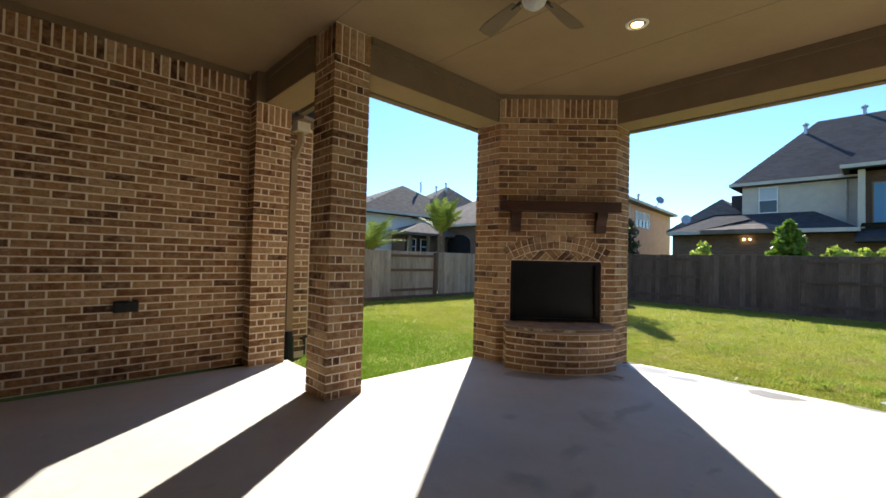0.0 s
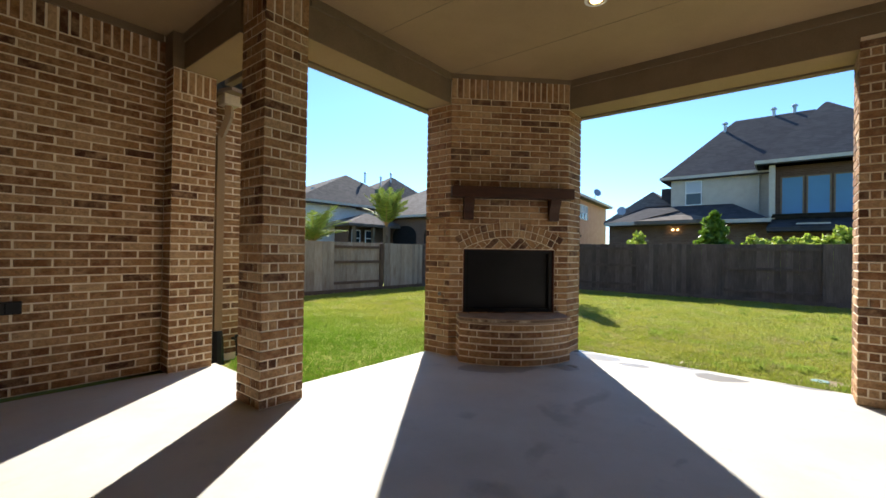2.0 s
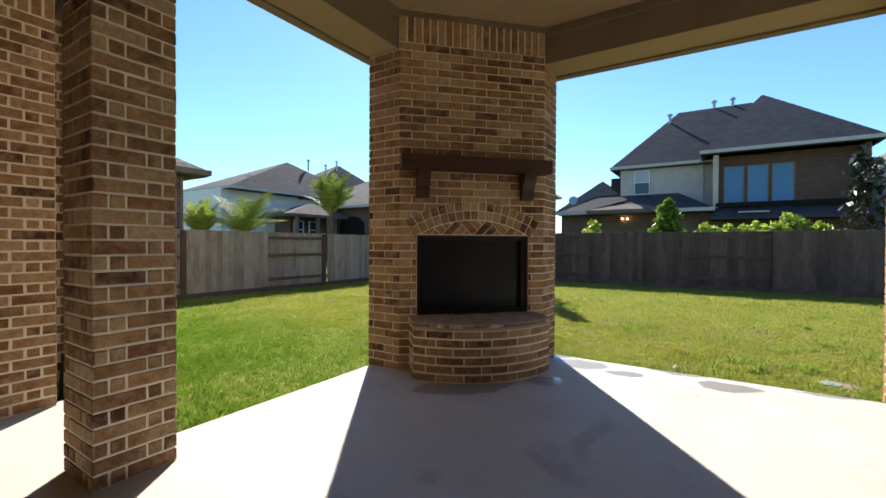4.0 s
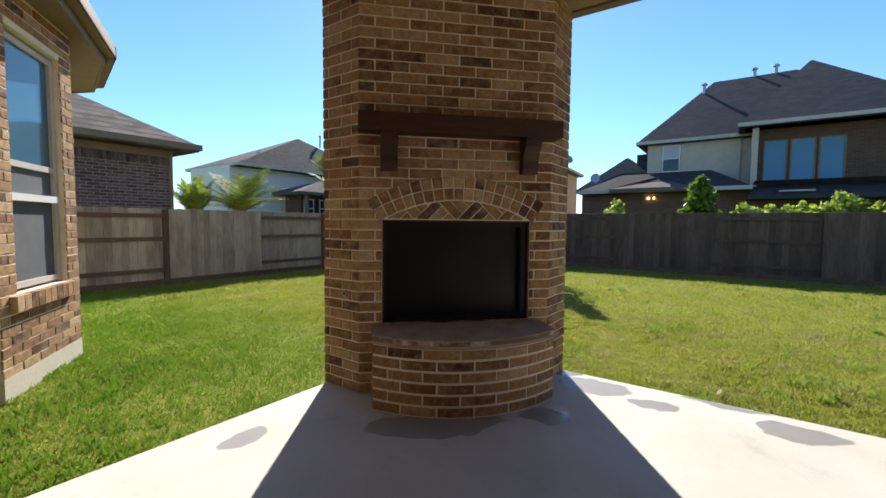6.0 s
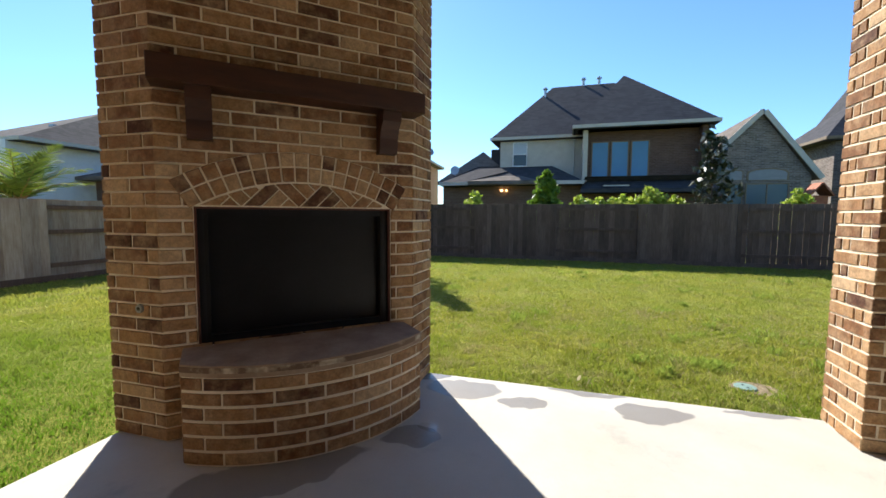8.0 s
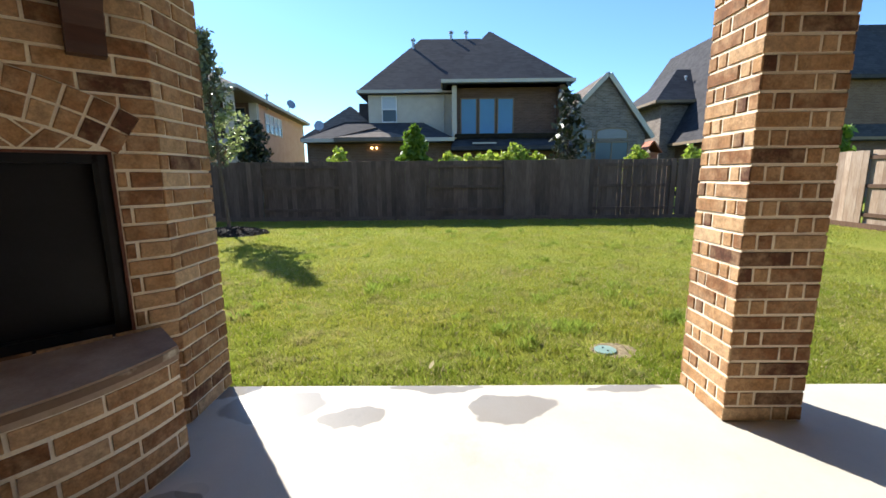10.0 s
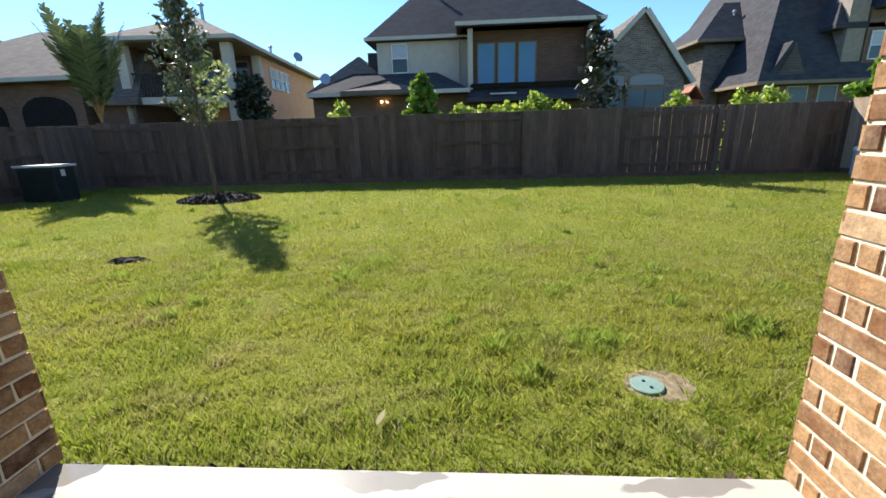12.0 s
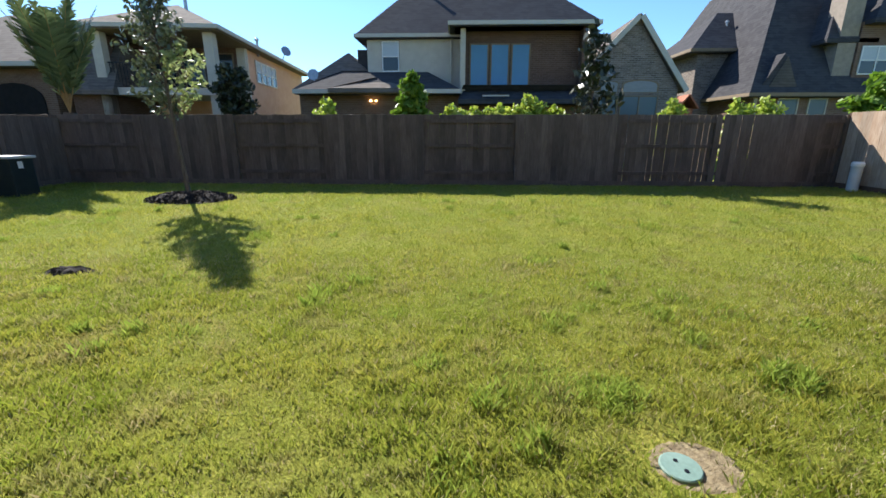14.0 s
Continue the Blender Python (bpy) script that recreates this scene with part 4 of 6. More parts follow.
for x in (23.4, 26.8):
    part("arch_opening", brick_flat([(0, 0), (2.6, 0)] + [(1.3 + 1.3 * math.cos(a), 2.6 + 0.7 * math.sin(a)) for a in np.linspace(0, math.pi, 9)], -0.02, 0.03, frame_at((x, 17.0, 0), (1, 0))), M["maroon"], arch_house, "flat dark arch panel that stands for the shaded porch opening")

white_house = thing("white_house", (20, 26, LAWN), "white house with a broad brown shingle roof beyond the grey fence", "house")
part("wall", box(14.9, 32.5, 25.2, 30.0, LAWN, 4.6), M["white"], white_house, "white painted wall")
part("roof", hip(15.0, 27.6, 24.4, 30.8, 4.7, 7.4, 6.3, 3.1), M["roof_grey"], white_house)
part("roof", hip(20.5, 33.3, 24.7, 31.3, 4.6, 8.05, 6.3, 3.2), M["roof_grey"], white_house)
part("eave", eaves(15.0, 27.6, 24.4, 30.8, 4.7, 0.16), M["fascia"], white_house)
# brown here is the shade of the patio, put into a solid block
part("low_wall", box(18.6, 22.6, 23.6, 25.2, LAWN, 3.1), M["far_brown"], white_house, "brown block that stands for the shaded patio behind the posts")
part("low_roof", hip(17.6, 23.0, 22.3, 25.2, 3.15, 4.0, 2.6, 1.3), M["roof_brown"], white_house)
window(white_house, frame_at((18.4, 23.0, 1.6), (1, 0)), 0.7, 1.1, 1, 2, M["glass_dark"])
window(white_house, frame_at((19.6, 23.0, 1.6), (1, 0)), 0.7, 1.1, 1, 2, M["glass_dark"])
for x in (18.2, 19.9, 21.4):
    part("patio_post", box(x, x + 0.2, 22.5, 22.7, LAWN, 3.0), M["trim"], white_house, "brown patio post")
for x, y, z in ((23.2, 27.4, 7.4), (25.0, 27.4, 7.3), (26.2, 27.4, 7.8)):
    vent(white_house, x, y, z, 0.4, 0.07)
part("skylight", box(17.2, 17.6, 25.9, 26.2, 5.6, 5.75), M["steel"], white_house, "small metal roof vent")

near_house = thing("brick_neighbour", (0, 17, LAWN), "one-storey grey-brown brick house with a brown shingle hip roof", "house")
part("wall", box(-12, 6.9, 13.2, 24, LAWN, 3.2), M["near_brick"], near_house)
part("roof", hip(-12.6, 7.4, 12.7, 24.6, 3.33, 6.4, 5.2, 5.2), M["roof_near"], near_house)
part("eave", eaves(-12.6, 7.4, 12.7, 24.6, 3.33), M["trim"], near_house, "brown gutter and eave")
part("frieze", box(-12, 6.92, 13.17, 13.2, 2.98, 3.15), M["trim"], near_house)
bm = bmesh.new()
for k in range(120):
    add_box(bm, 6.9 - 0.0785 * (k + 1) + 0.005, 6.9 - 0.0785 * k - 0.005, 13.182, 13.2, 2.76, 2.97)
part("soldier_course", bm, M["soldier"], near_house, "upright bricks under the eave")
part("downspout", tube(((6.85, 13.1, 3.12), (6.85, 13.1, 0)), (0.05, 0.05), 6), M["trim"], near_house)

red_hut = thing("playhouse", (22, -8.3, LAWN), "small red cedar playhouse with a pointed roof", "playhouse")
part("wall", box(21.8, 22.4, -8.5, -7.95, LAWN, 2.15), M["redwood"], red_hut)
bm = bmesh.new()
for s in (-1, 1):
    m = frame_at((21.7, -8.22, 2.62), (0, s)) @ Matrix.Rotation(radians(52), 4, "Y")
    add_box(bm, 0, 0.62, -0.8, 0.1, -0.02, 0.03, m) if s < 0 else add_box(bm, 0, 0.62, -0.1, 0.8, -0.02, 0.03, m)
part("roof", bm, M["redwood"], red_hut)


# ---- the house wing with the bay window ----
bay_pts = ((2.42, 5.1), (3.143, 6.156), (3.143, 9.0), (1.2, 9.0), (1.2, 5.152), (1.45, 5.152), (1.9, 5.2))
BU = Vector((3.2 - 2.42, 6.24 - 5.1, 0)).normalized()
BW = math.dist((2.42, 5.1), (3.143, 6.156))
bm_face = frame_at((2.42, 5.1, 0), BU)
W0, W1, WZ0, WZ1 = 0.22, 1.06, 0.72, 2.8
wing = structure("wall_bay", prism(bay_pts, LAWN - 0.1, 0.1), M["cream"], "house wing wall with a concrete foot", "house wall")
bm = bmesh.new()
for a, b, z0, z1 in ((0, W0, 0.1, 3.1), (W1, BW, 0.1, 3.1), (W0, W1, 0.1, WZ0), (W0, W1, WZ1, 3.1)):
    add_box(bm, a, b, -0.2, -0.006, z0, z1, bm_face)
add_box(bm, 0, BW, -0.5, -0.201, 0.1, 3.1, bm_face)
add_prism(bm, ((3.141, 6.156), (3.141, 9.0), (2.4, 9.0), (2.4, 6.9)), 0.1, 3.1)
wing_core = structure("wall_bay", bm, M["mortar"], "sunlit brown brick wall of the bay window", "house wall")
win = window(wing_core, bm_face @ Matrix.Translation((W0 + 0.05, -0.11, WZ0 + 0.05)), W1 - W0 - 0.1, WZ1 - WZ0 - 0.1, 1, 2, [M["screen"], M["bay_glass"]], M["fascia"], "window")
rail = link("meeting_rail", box(W0 + 0.05, W1 - 0.05, -0.09, -0.03, 1.46, 1.52, m=bm_face), M["white"])
rail.parent, rail.matrix_parent_inverse = wing_core, Matrix()
for k in range(10):
    sill = link("brick", box(W0 - 0.11 + k * 0.1, W0 - 0.018 + k * 0.1, -0.03, 0.05, WZ0 - 0.13, WZ0 - 0.005, 0.004, bm_face @ Matrix.Rotation(radians(-0), 4, "X")), M["brick"])
    sill.parent, sill.matrix_parent_inverse = wing_core, Matrix()
structure("eave_soffit", prism(((2.06, 4.66), (2.6, 4.8), (3.56, 6.7), (3.85, 8.1), (3.3, 9.3), (1.0, 9.6), (1.0, 5.16), (1.9, 5.16)), 3.1, 3.14), M["trim"], "brown soffit of the eave over the bay window", "eave")
bm = bmesh.new()
pts = ((2.6, 4.8), (3.56, 6.7), (3.85, 8.1), (3.3, 9.3))
for a, b in zip(pts, pts[1:]):
    m = frame_at((a[0], a[1], 0), (b[0] - a[0], b[1] - a[1]))
    L = math.dist(a, b)
    add_box(bm, 0, L, 0, 0.025, 3.08, 3.28, m)
    add_box(bm, -0.04, L + 0.04, 0.025, 0.13, 3.17, 3.19, m)
    add_box(bm, -0.04, L + 0.04, 0.115, 0.13, 3.17, 3.3, m)
structure("gutter", bm, M["trim"], "brown painted fascia and gutter", "gutter")
bm = bmesh.new()
vs = [bm.verts.new(c) for c in ((2.6, 4.8, 3.28), (3.56, 6.7, 3.28), (3.85, 8.1, 3.28), (3.3, 9.3, 3.28), (0.2, 9.6, 5.0), (0.2, 6.5, 5.0), (1.0, 4.95, 3.6))]
for f in ((0, 1, 5), (1, 2, 5), (2, 3, 4), (2, 4, 5), (0, 5, 6)):
    bm.faces.new([vs[i] for i in f])
structure("wing_roof", bm, M["roof_brown"], "brown shingle roof of the house wing", "roof")

spout = thing("downspout", (2.0, 4.98, LAWN), "taupe painted downspout with a black boot beside the pilaster", "downspout")
m = Matrix.Translation((2.065, 4.95, 0))
bm = box(-0.045, 0.045, -0.035, 0.035, 0.25, 2.62, 0.008, m)
part("pipe", bm, M["paint"], spout)
bm = bmesh.new()
for a, b in (((0, 0, 2.6), (0.07, -0.05, 2.85)), ((0.07, -0.05, 2.85), (0.07, -0.05, 3.0))):
    add_tube(bm, (m @ Vector(a), m @ Vector(b)), (0.05, 0.05), 4)
part("elbow", bm, M["paint"], spout)
part("leader_head", box(-0.02, 0.16, -0.14, 0.04, 2.98, 3.12, 0.01, m), M["cream"], spout, "cream leader head")
part("boot", tube(((2.065, 4.955, LAWN), (2.065, 4.955, 0.2), (2.065, 4.955, 0.32)), (0.085, 0.075, 0.06), 10), M["black"], spout, "black plastic boot")

bib = thing("hose_bib", (2.2, 5.03, 0.0), "black hose tap on the wall near the ground", "tap")
bm = tube(((2.3, 5.06, 0.18), (2.3, 4.96, 0.18), (2.3, 4.95, -0.02)), (0.022, 0.022, 0.016), 8)
add_box(bm, 2.27, 2.33, 4.93, 4.95, 0.2, 0.24)
part("body", bm, M["black"], bib)

# ---- corner fireplace ----
chimney = thing("corner_fireplace", (4.7, 2.7, 0), "tall brown brick corner fireplace with an arch and curved hearth", "fireplace")
O0, O1, OZ0, OZ1, DEPTH = 0.176, 1.352, 0.53, 1.336, 0.5
inset = 0.008


def on_face(u, d):
    p = face @ Vector((u, d, 0))
    return (p.x, p.y)


outer = ((GX, GY + inset * 0), (GX + C - inset, GY + inset), (FX + inset + FW + C - inset - inset, FY + C - inset), (FX + inset, FY + C - inset))
body = [on_face(FWID - inset * 0.6, -inset), (GX + C - inset, GY + inset), (GX + C - inset, FY + C - inset), (FX + inset, FY + C - inset), on_face(inset * 0.6, -inset)]
notch = [on_face(O0, -inset), on_face(O0 + 0.06, -DEPTH), on_face(O1 - 0.06, -DEPTH), on_face(O1, -inset)]
bm = bmesh.new()
add_prism(bm, body, 0, OZ0)
add_prism(bm, body + notch, OZ0, OZ1)
add_prism(bm, body, OZ1, 4.9)
part("core", bm, M["mortar"], chimney, "tan mortar joints")
joined = bmesh.new()
fp_face = face @ Matrix.Translation((0, -inset, 0))
bm = bmesh.new()
add_box(bm, O0 + 0.047, O0 + 0.066, -DEPTH + 0.01, -0.03, OZ0 + 0.002, OZ1 - 0.002, face)
add_box(bm, O1 - 0.066, O1 - 0.047, -DEPTH + 0.01, -0.03, OZ0 + 0.002, OZ1 - 0.002, face)
add_box(bm, O0 + 0.047, O1 - 0.047, -DEPTH + 0.01, -0.005, OZ0 + 0.0015, OZ0 + 0.008, face)
add_box(bm, O0 + 0.047, O1 - 0.047, -DEPTH + 0.01, -0.03, OZ1 - 0.008, OZ1 - 0.0015, face)
part("firebox_liner", bm, M["soot"], chimney, "black firebox lining")
part("firebox", box(O0 + 0.055, O1 - 0.055, -DEPTH + 0.01, -DEPTH + 0.03, OZ0 + 0.001, OZ1 - 0.001, m=face), M["soot"], chimney, "black refractory firebox back")
bm = bmesh.new()
for s, x in ((1, O0 + 0.002), (-1, O1 - 0.002)):
    part("surround", box(min(x, x + s * 0.045), max(x, x + s * 0.045), -0.12, -0.03, OZ0 + 0.001, OZ1 - 0.001, m=face), M["black"], chimney, "black metal fireplace frame")
part("surround", box(O0 + 0.047, O1 - 0.047, -0.12, -0.03, OZ1 - 0.05, OZ1 - 0.001, m=face), M["black"], chimney, "black metal fireplace frame")
part("surround", box(O0 + 0.047, O1 - 0.047, -0.12, -0.03, OZ0 + 0.001, OZ0 + 0.05, m=face), M["black"], chimney, "black metal fireplace frame")
bm = bmesh.new()
for s, x in ((1, O0 + 0.0), (-1, O1 - 0.0)):
    add_box(bm, min(x, x + s * 0.012), max(x, x + s * 0.012), -0.03, -0.004, OZ0 + 0.001, OZ1 - 0.012, face)
add_box(bm, O0, O1, -0.03, -0.003, OZ1 - 0.012, OZ1 - 0.001, face)
part("lintel", bm, M["rust"], chimney, "rusty steel edge of the opening")
part("glass_door", box(O0 + 0.066, O1 - 0.066, -0.085, -0.08, OZ0 + 0.05, OZ1 - 0.05, m=face), M["fire_glass"], chimney, "black fireplace glass")
part("burner", box(O0 + 0.3, O1 - 0.3, -0.36, -0.24, OZ0 + 0.002, OZ0 + 0.07, 0.01, face), M["black"], chimney, "black gas burner tray")

# arch over the opening
MID, R0 = (O0 + O1) / 2, 1.163
CZ = OZ1 + 0.155 - R0
HALF = math.asin(0.58 / R0)
bm = bmesh.new()
N = 17
ring_in = [(MID + R0 * math.sin(a), CZ + R0 * math.cos(a)) for a in np.linspace(-HALF, HALF, 21)]
ring_out = [(MID + (R0 + 0.185) * math.sin(a), CZ + (R0 + 0.185) * math.cos(a)) for a in np.linspace(HALF, -HALF, 21)]
m = fp_face
fr = [bm.verts.new(m @ Vector((x, 0.0115, z))) for x, z in ring_in]
fo = [bm.verts.new(m @ Vector((x, 0.0115, z))) for x, z in reversed(ring_out)]
ri = [bm.verts.new(m @ Vector((x, -0.01, z))) for x, z in ring_in]
ro = [bm.verts.new(m @ Vector((x, -0.01, z))) for x, z in reversed(ring_out)]
for i in range(20):
    bm.faces.new((fr[i], fr[i + 1], fo[i + 1], fo[i]))
    bm.faces.new((ro[i], ro[i + 1], fo[i + 1], fo[i]))
for a, b in ((0, 0), (20, 20)):
    bm.faces.new((fr[a], fo[a], ro[a], ri[a]))
low = [bm.verts.new(m @ Vector((x, 0.0115, OZ1))) for x, z in ring_in]
lob = [bm.verts.new(m @ Vector((x, -0.01, OZ1))) for x, z in ring_in]
for i in range(20):
    bm.faces.new((fr[i], fr[i + 1], low[i + 1], low[i]))
    bm.faces.new((low[i], low[i + 1], lob[i + 1], lob[i]))
bmesh.ops.remove_doubles(bm, verts=bm.verts, dist=0.0005)
arch = part("arch", bm, M["mortar"], chimney, "mortar of the segmental arch")


def piece(pts, front=0.019):
    bm = brick_shape(bmesh.new(), pts, 0.0, front)
    bmesh.ops.transform(bm, matrix=fp_face, verts=bm.verts)
    ob = link("brick", bm, M["brick"])
    ob.parent, ob.matrix_parent_inverse = chimney, Matrix.Translation(-chimney.location)


def polar(a, r):
    return (MID + r * math.sin(a), CZ + r * math.cos(a))


for k in range(N):
    a0, a1 = -HALF - 0.03 + (2 * HALF + 0.06) * k / N + 0.0045, -HALF - 0.03 + (2 * HALF + 0.06) * (k + 1) / N - 0.0045
    for r0, r1 in ((R0 + 0.006, R0 + 0.09), (R0 + 0.1, R0 + 0.182)):
        piece([polar(a0, r0), polar(a1, r0), polar(a1, r1), polar(a0, r1)])


def clip(poly, nx, nz, d):
    out = []
    for i, p in enumerate(poly):
        q = poly[(i + 1) % len(poly)]
        sp, sq = p[0] * nx + p[1] * nz - d, q[0] * nx + q[1] * nz - d
        if sp <= 0:
            out.append(p)
        if (sp < 0) != (sq < 0) and sp != sq:
            t = sp / (sp - sq)
            out.append((p[0] + (q[0] - p[0]) * t, p[1] + (q[1] - p[1]) * t))
    return out


V, Q, GAP = 0.325, 0.104, 0.0055        # spacing of the valleys, width of a slanting brick along the lintel, half a joint


def slanted(v, a0, a1, b0, b1):
    """A brick between two lines that fall to the right (a) and two that rise to the right (b), cut by the lintel and the arch."""
    poly = [(v + (a + b) / 2, OZ1 + (a - b) / 2) for a, b in ((a0, b0), (a1, b0), (a1, b1), (a0, b1))]
    poly = clip(poly, 0, -1, -(OZ1 + 0.008))
    for t in np.linspace(-HALF, HALF, 13):
        poly = clip(poly, math.sin(t), math.cos(t), MID * math.sin(t) + CZ * math.cos(t) + R0 - 0.007) if len(poly) > 2 else poly
    if len(poly) > 2 and abs(sum(p[0] * q[1] - q[0] * p[1] for p, q in zip(poly, poly[1:] + poly[:1]))) / 2 > 0.0003:
        piece(poly, 0.018)


for k in range(-3, 3):
    valley = MID - 0.02 + k * V
    for j in range(4):
        hi = min((j + 1) * Q, V)
        slanted(valley, j * Q + GAP, hi - GAP, -0.6, -GAP) if hi - j * Q > 0.03 else None
        slanted(valley, GAP, V - GAP, j * Q + GAP, (j + 1) * Q - GAP)

# hearth
SAG, S0, S1, SIDE = 0.235, 0.1, 1.445, 0.3
HC = (S1 - S0) / 2
HR = (HC * HC + SAG * SAG) / (2 * SAG)
HA = math.asin(HC / HR)
HM = (S0 + S1) / 2


def rim(r, d0, n=24, side=0.0):
    pts = [(HM - HC - side, d0 * 0)] + [(HM + r * math.sin(a), SIDE + SAG - HR + r * math.cos(a)) for a in np.linspace(-HA, HA, n)] + [(HM + HC + side, 0)]
    return [on_face(*p) for p in pts]


part("hearth_core", prism(rim(HR - 0.0045, 0), 0, 0.47), M["mortar"], chimney)
part("hearth_edge", prism(rim(HR + 0.007, 0, side=0.006), 0.494, 0.522), M["dirty_mortar"], chimney, "pale mortar smeared along the hearth edge")
part("hearth_slab", prism(rim(HR + 0.003, 0, side=0.003), 0.47, 0.531), M["hearth"], chimney, "brown mortared hearth top with a rough edge")

def slab_brick(m, x, z, l, h):
    bm = brick_shape(bmesh.new(), ((0, 0), (l, 0), (l, h), (0, h)), -0.004, 0.008)
    bmesh.ops.transform(bm, matrix=m @ Matrix.Translation((x, 0, z)), verts=bm.verts)
    ob = link("brick", bm, M["brick"])
    ob.parent, ob.matrix_parent_inverse = chimney, Matrix.Translation(-chimney.location)


arc = 2 * HA * HR
for row in range(6):
    s = -(BRICK + JOINT) * (0.5 if row % 2 else 0.12)
    while s < arc:
        a, b = max(s, 0), min(s + BRICK, arc)
        # a curved brick in three facets
        if b - a > 0.04:
            bm, cols = bmesh.new(), []
            for t in np.linspace(a, b, 4):
                ang = -HA + t / HR
                cols.append([(HM + r * math.sin(ang), SIDE + SAG - HR + r * math.cos(ang)) for r in (HR - 0.014, HR - 0.002, HR)])
            z0, z1 = row * COURSE + 0.0065, (row + 1) * COURSE - 0.0065
            grid = [[bm.verts.new((*on_face(*c[0]), z0)), bm.verts.new((*on_face(*c[2]), z0 + 0.003)), bm.verts.new((*on_face(*c[2]), z1 - 0.003)), bm.verts.new((*on_face(*c[0]), z1))] for c in cols]
            for p, q in zip(grid, grid[1:]):
                for i in range(3):
                    bm.faces.new((p[i], q[i], q[i + 1], p[i + 1]))
            bm.faces.new(grid[0])
            bm.faces.new(grid[-1])
            ob = link("brick", bm, M["brick"])
            ob.parent, ob.matrix_parent_inverse = chimney, Matrix.Translation(-chimney.location)
        s += BRICK + JOINT
for m, flip in ((frame_at((*on_face(S0 + 0.006, 0.0), 0), (face @ Vector((0, 1, 0)) - face @ Vector((0, 0, 0))).to_2d()), 0), (frame_at((*on_face(S1 - 0.006, SIDE), 0), (face @ Vector((0, -1, 0)) - face @ Vector((0, 0, 0))).to_2d()), 1)):
    for row in range(6):
        if row % 2:
            slab_brick(m, 0.01, row * COURSE + 0.005, 0.2, COURSE - JOINT)
            slab_brick(m, 0.2235, row * COURSE + 0.005, SIDE - 0.2295, COURSE - JOINT)
        else:
            slab_brick(m, 0.01, row * COURSE + 0.005, 0.1, COURSE - JOINT)
            slab_brick(m, 0.1235, row * COURSE + 0.005, SIDE - 0.1295, COURSE - JOINT)

mantel = thing("mantel", (*on_face(0.76, 0.09), 1.96), "dark-stained wooden mantel beam on two corbels over the fireplace", "mantel")
part("beam", box(0.0, 1.53, 0.012, 0.19, 1.965, 2.095, 0.008, face), M["walnut"], mantel)
for x in (0.16, 1.25):
    bm = bmesh.new()
    prof = [(0.012, 1.70), (0.075, 1.70), (0.085, 1.74), (0.09, 1.80), (0.11, 1.86), (0.15, 1.90), (0.155, 1.9645), (0.012, 1.9645)]
    a = [bm.verts.new(face @ Vector((x, y, z))) for y, z in prof]
    b = [bm.verts.new(face @ Vector((x + 0.125, y, z))) for y, z in prof]
    bm.faces.new(a)
    bm.faces.new(b)
    for i in range(len(prof)):
        j = (i + 1) % len(prof)
        bm.faces.new((a[i], a[j], b[j], b[i]))
    part("corbel", bm, M["walnut"], mantel)

valve = thing("gas_key_valve", (FX - 0.004, FY + 0.15, 0.76), "small round brass gas key valve set in the brick", "gas valve")
bm = tube(((FX + 0.004, FY + 0.15, 0.76), (FX - 0.012, FY + 0.15, 0.76)), (0.026, 0.024), 14)
part("plate", bm, M["steel"], valve)
part("key_hole", tube(((FX - 0.011, FY + 0.15, 0.76), (FX - 0.016, FY + 0.15, 0.76)), (0.01, 0.01), 8), M["black"], valve, "dark key socket")

# ---- fittings of the porch ----
outlet = thing("outlet_box", (0.3, 4.84, 0.76), "black weatherproof double outlet cover on the brick wall", "outlet")
part("cover", box(0.2, 0.41, 4.79, 4.846, 0.705, 0.815, 0.008), M["black"], outlet)
part("flap", box(0.21, 0.3, 4.78, 4.79, 0.715, 0.805, 0.004), M["black"], outlet)
part("flap", box(0.31, 0.4, 4.78, 4.79, 0.715, 0.805, 0.004), M["black"], outlet)


def downlight(x, y):
    d = thing("downlight", (x, y, CEIL), "round white recessed downlight, lit, in the porch ceiling", "ceiling light", "porch downlights")
    bm = bmesh.new()
    n = 24
    rings = []
    for r, z in ((0.1, 0.0), (0.097, -0.006), (0.078, -0.008), (0.072, -0.002)):
        rings.append([bm.verts.new((x + r * math.cos(6.2832 * k / n), y + r * math.sin(6.2832 * k / n), CEIL + z)) for k in range(n)])
    for p, q in zip(rings, rings[1:]):
        for k in range(n):
            bm.faces.new((p[k], p[(k + 1) % n], q[(k + 1) % n], q[k]))
    part("ring", bm, M["white"], d, "white trim ring")
    part("baffle", tube(((x, y, CEIL - 0.0035), (x, y, CEIL - 0.001)), (0.073, 0.073), 24), M["trim"], d, "brown baffle")
    part("bulb", tube(((x, y, CEIL - 0.008), (x, y, CEIL - 0.004)), (0.045, 0.05), 20), M["lamp"], d, "glowing warm bulb")
    return d


first = downlight(3.56, 1.06)
copy_thing(first, Matrix.Translation((3.56, -3.2, CEIL)))
copy_thing(first, Matrix.Translation((0.0, 1.06, CEIL)))

FANX, FANY = 2.16, 1.21
fan = thing("ceiling_fan", (FANX, FANY, CEIL), "brown five-blade ceiling fan with a frosted white light bowl", "ceiling fan")
part("canopy", tube(((FANX, FANY, CEIL), (FANX, FANY, CEIL - 0.03), (FANX, FANY, CEIL - 0.07)), (0.075, 0.07, 0.03), 20), M["trim"], fan, smooth=True)
part("rod", tube(((FANX, FANY, CEIL - 0.06), (FANX, FANY, CEIL - 0.2)), (0.013, 0.013), 10), M["trim"], fan)
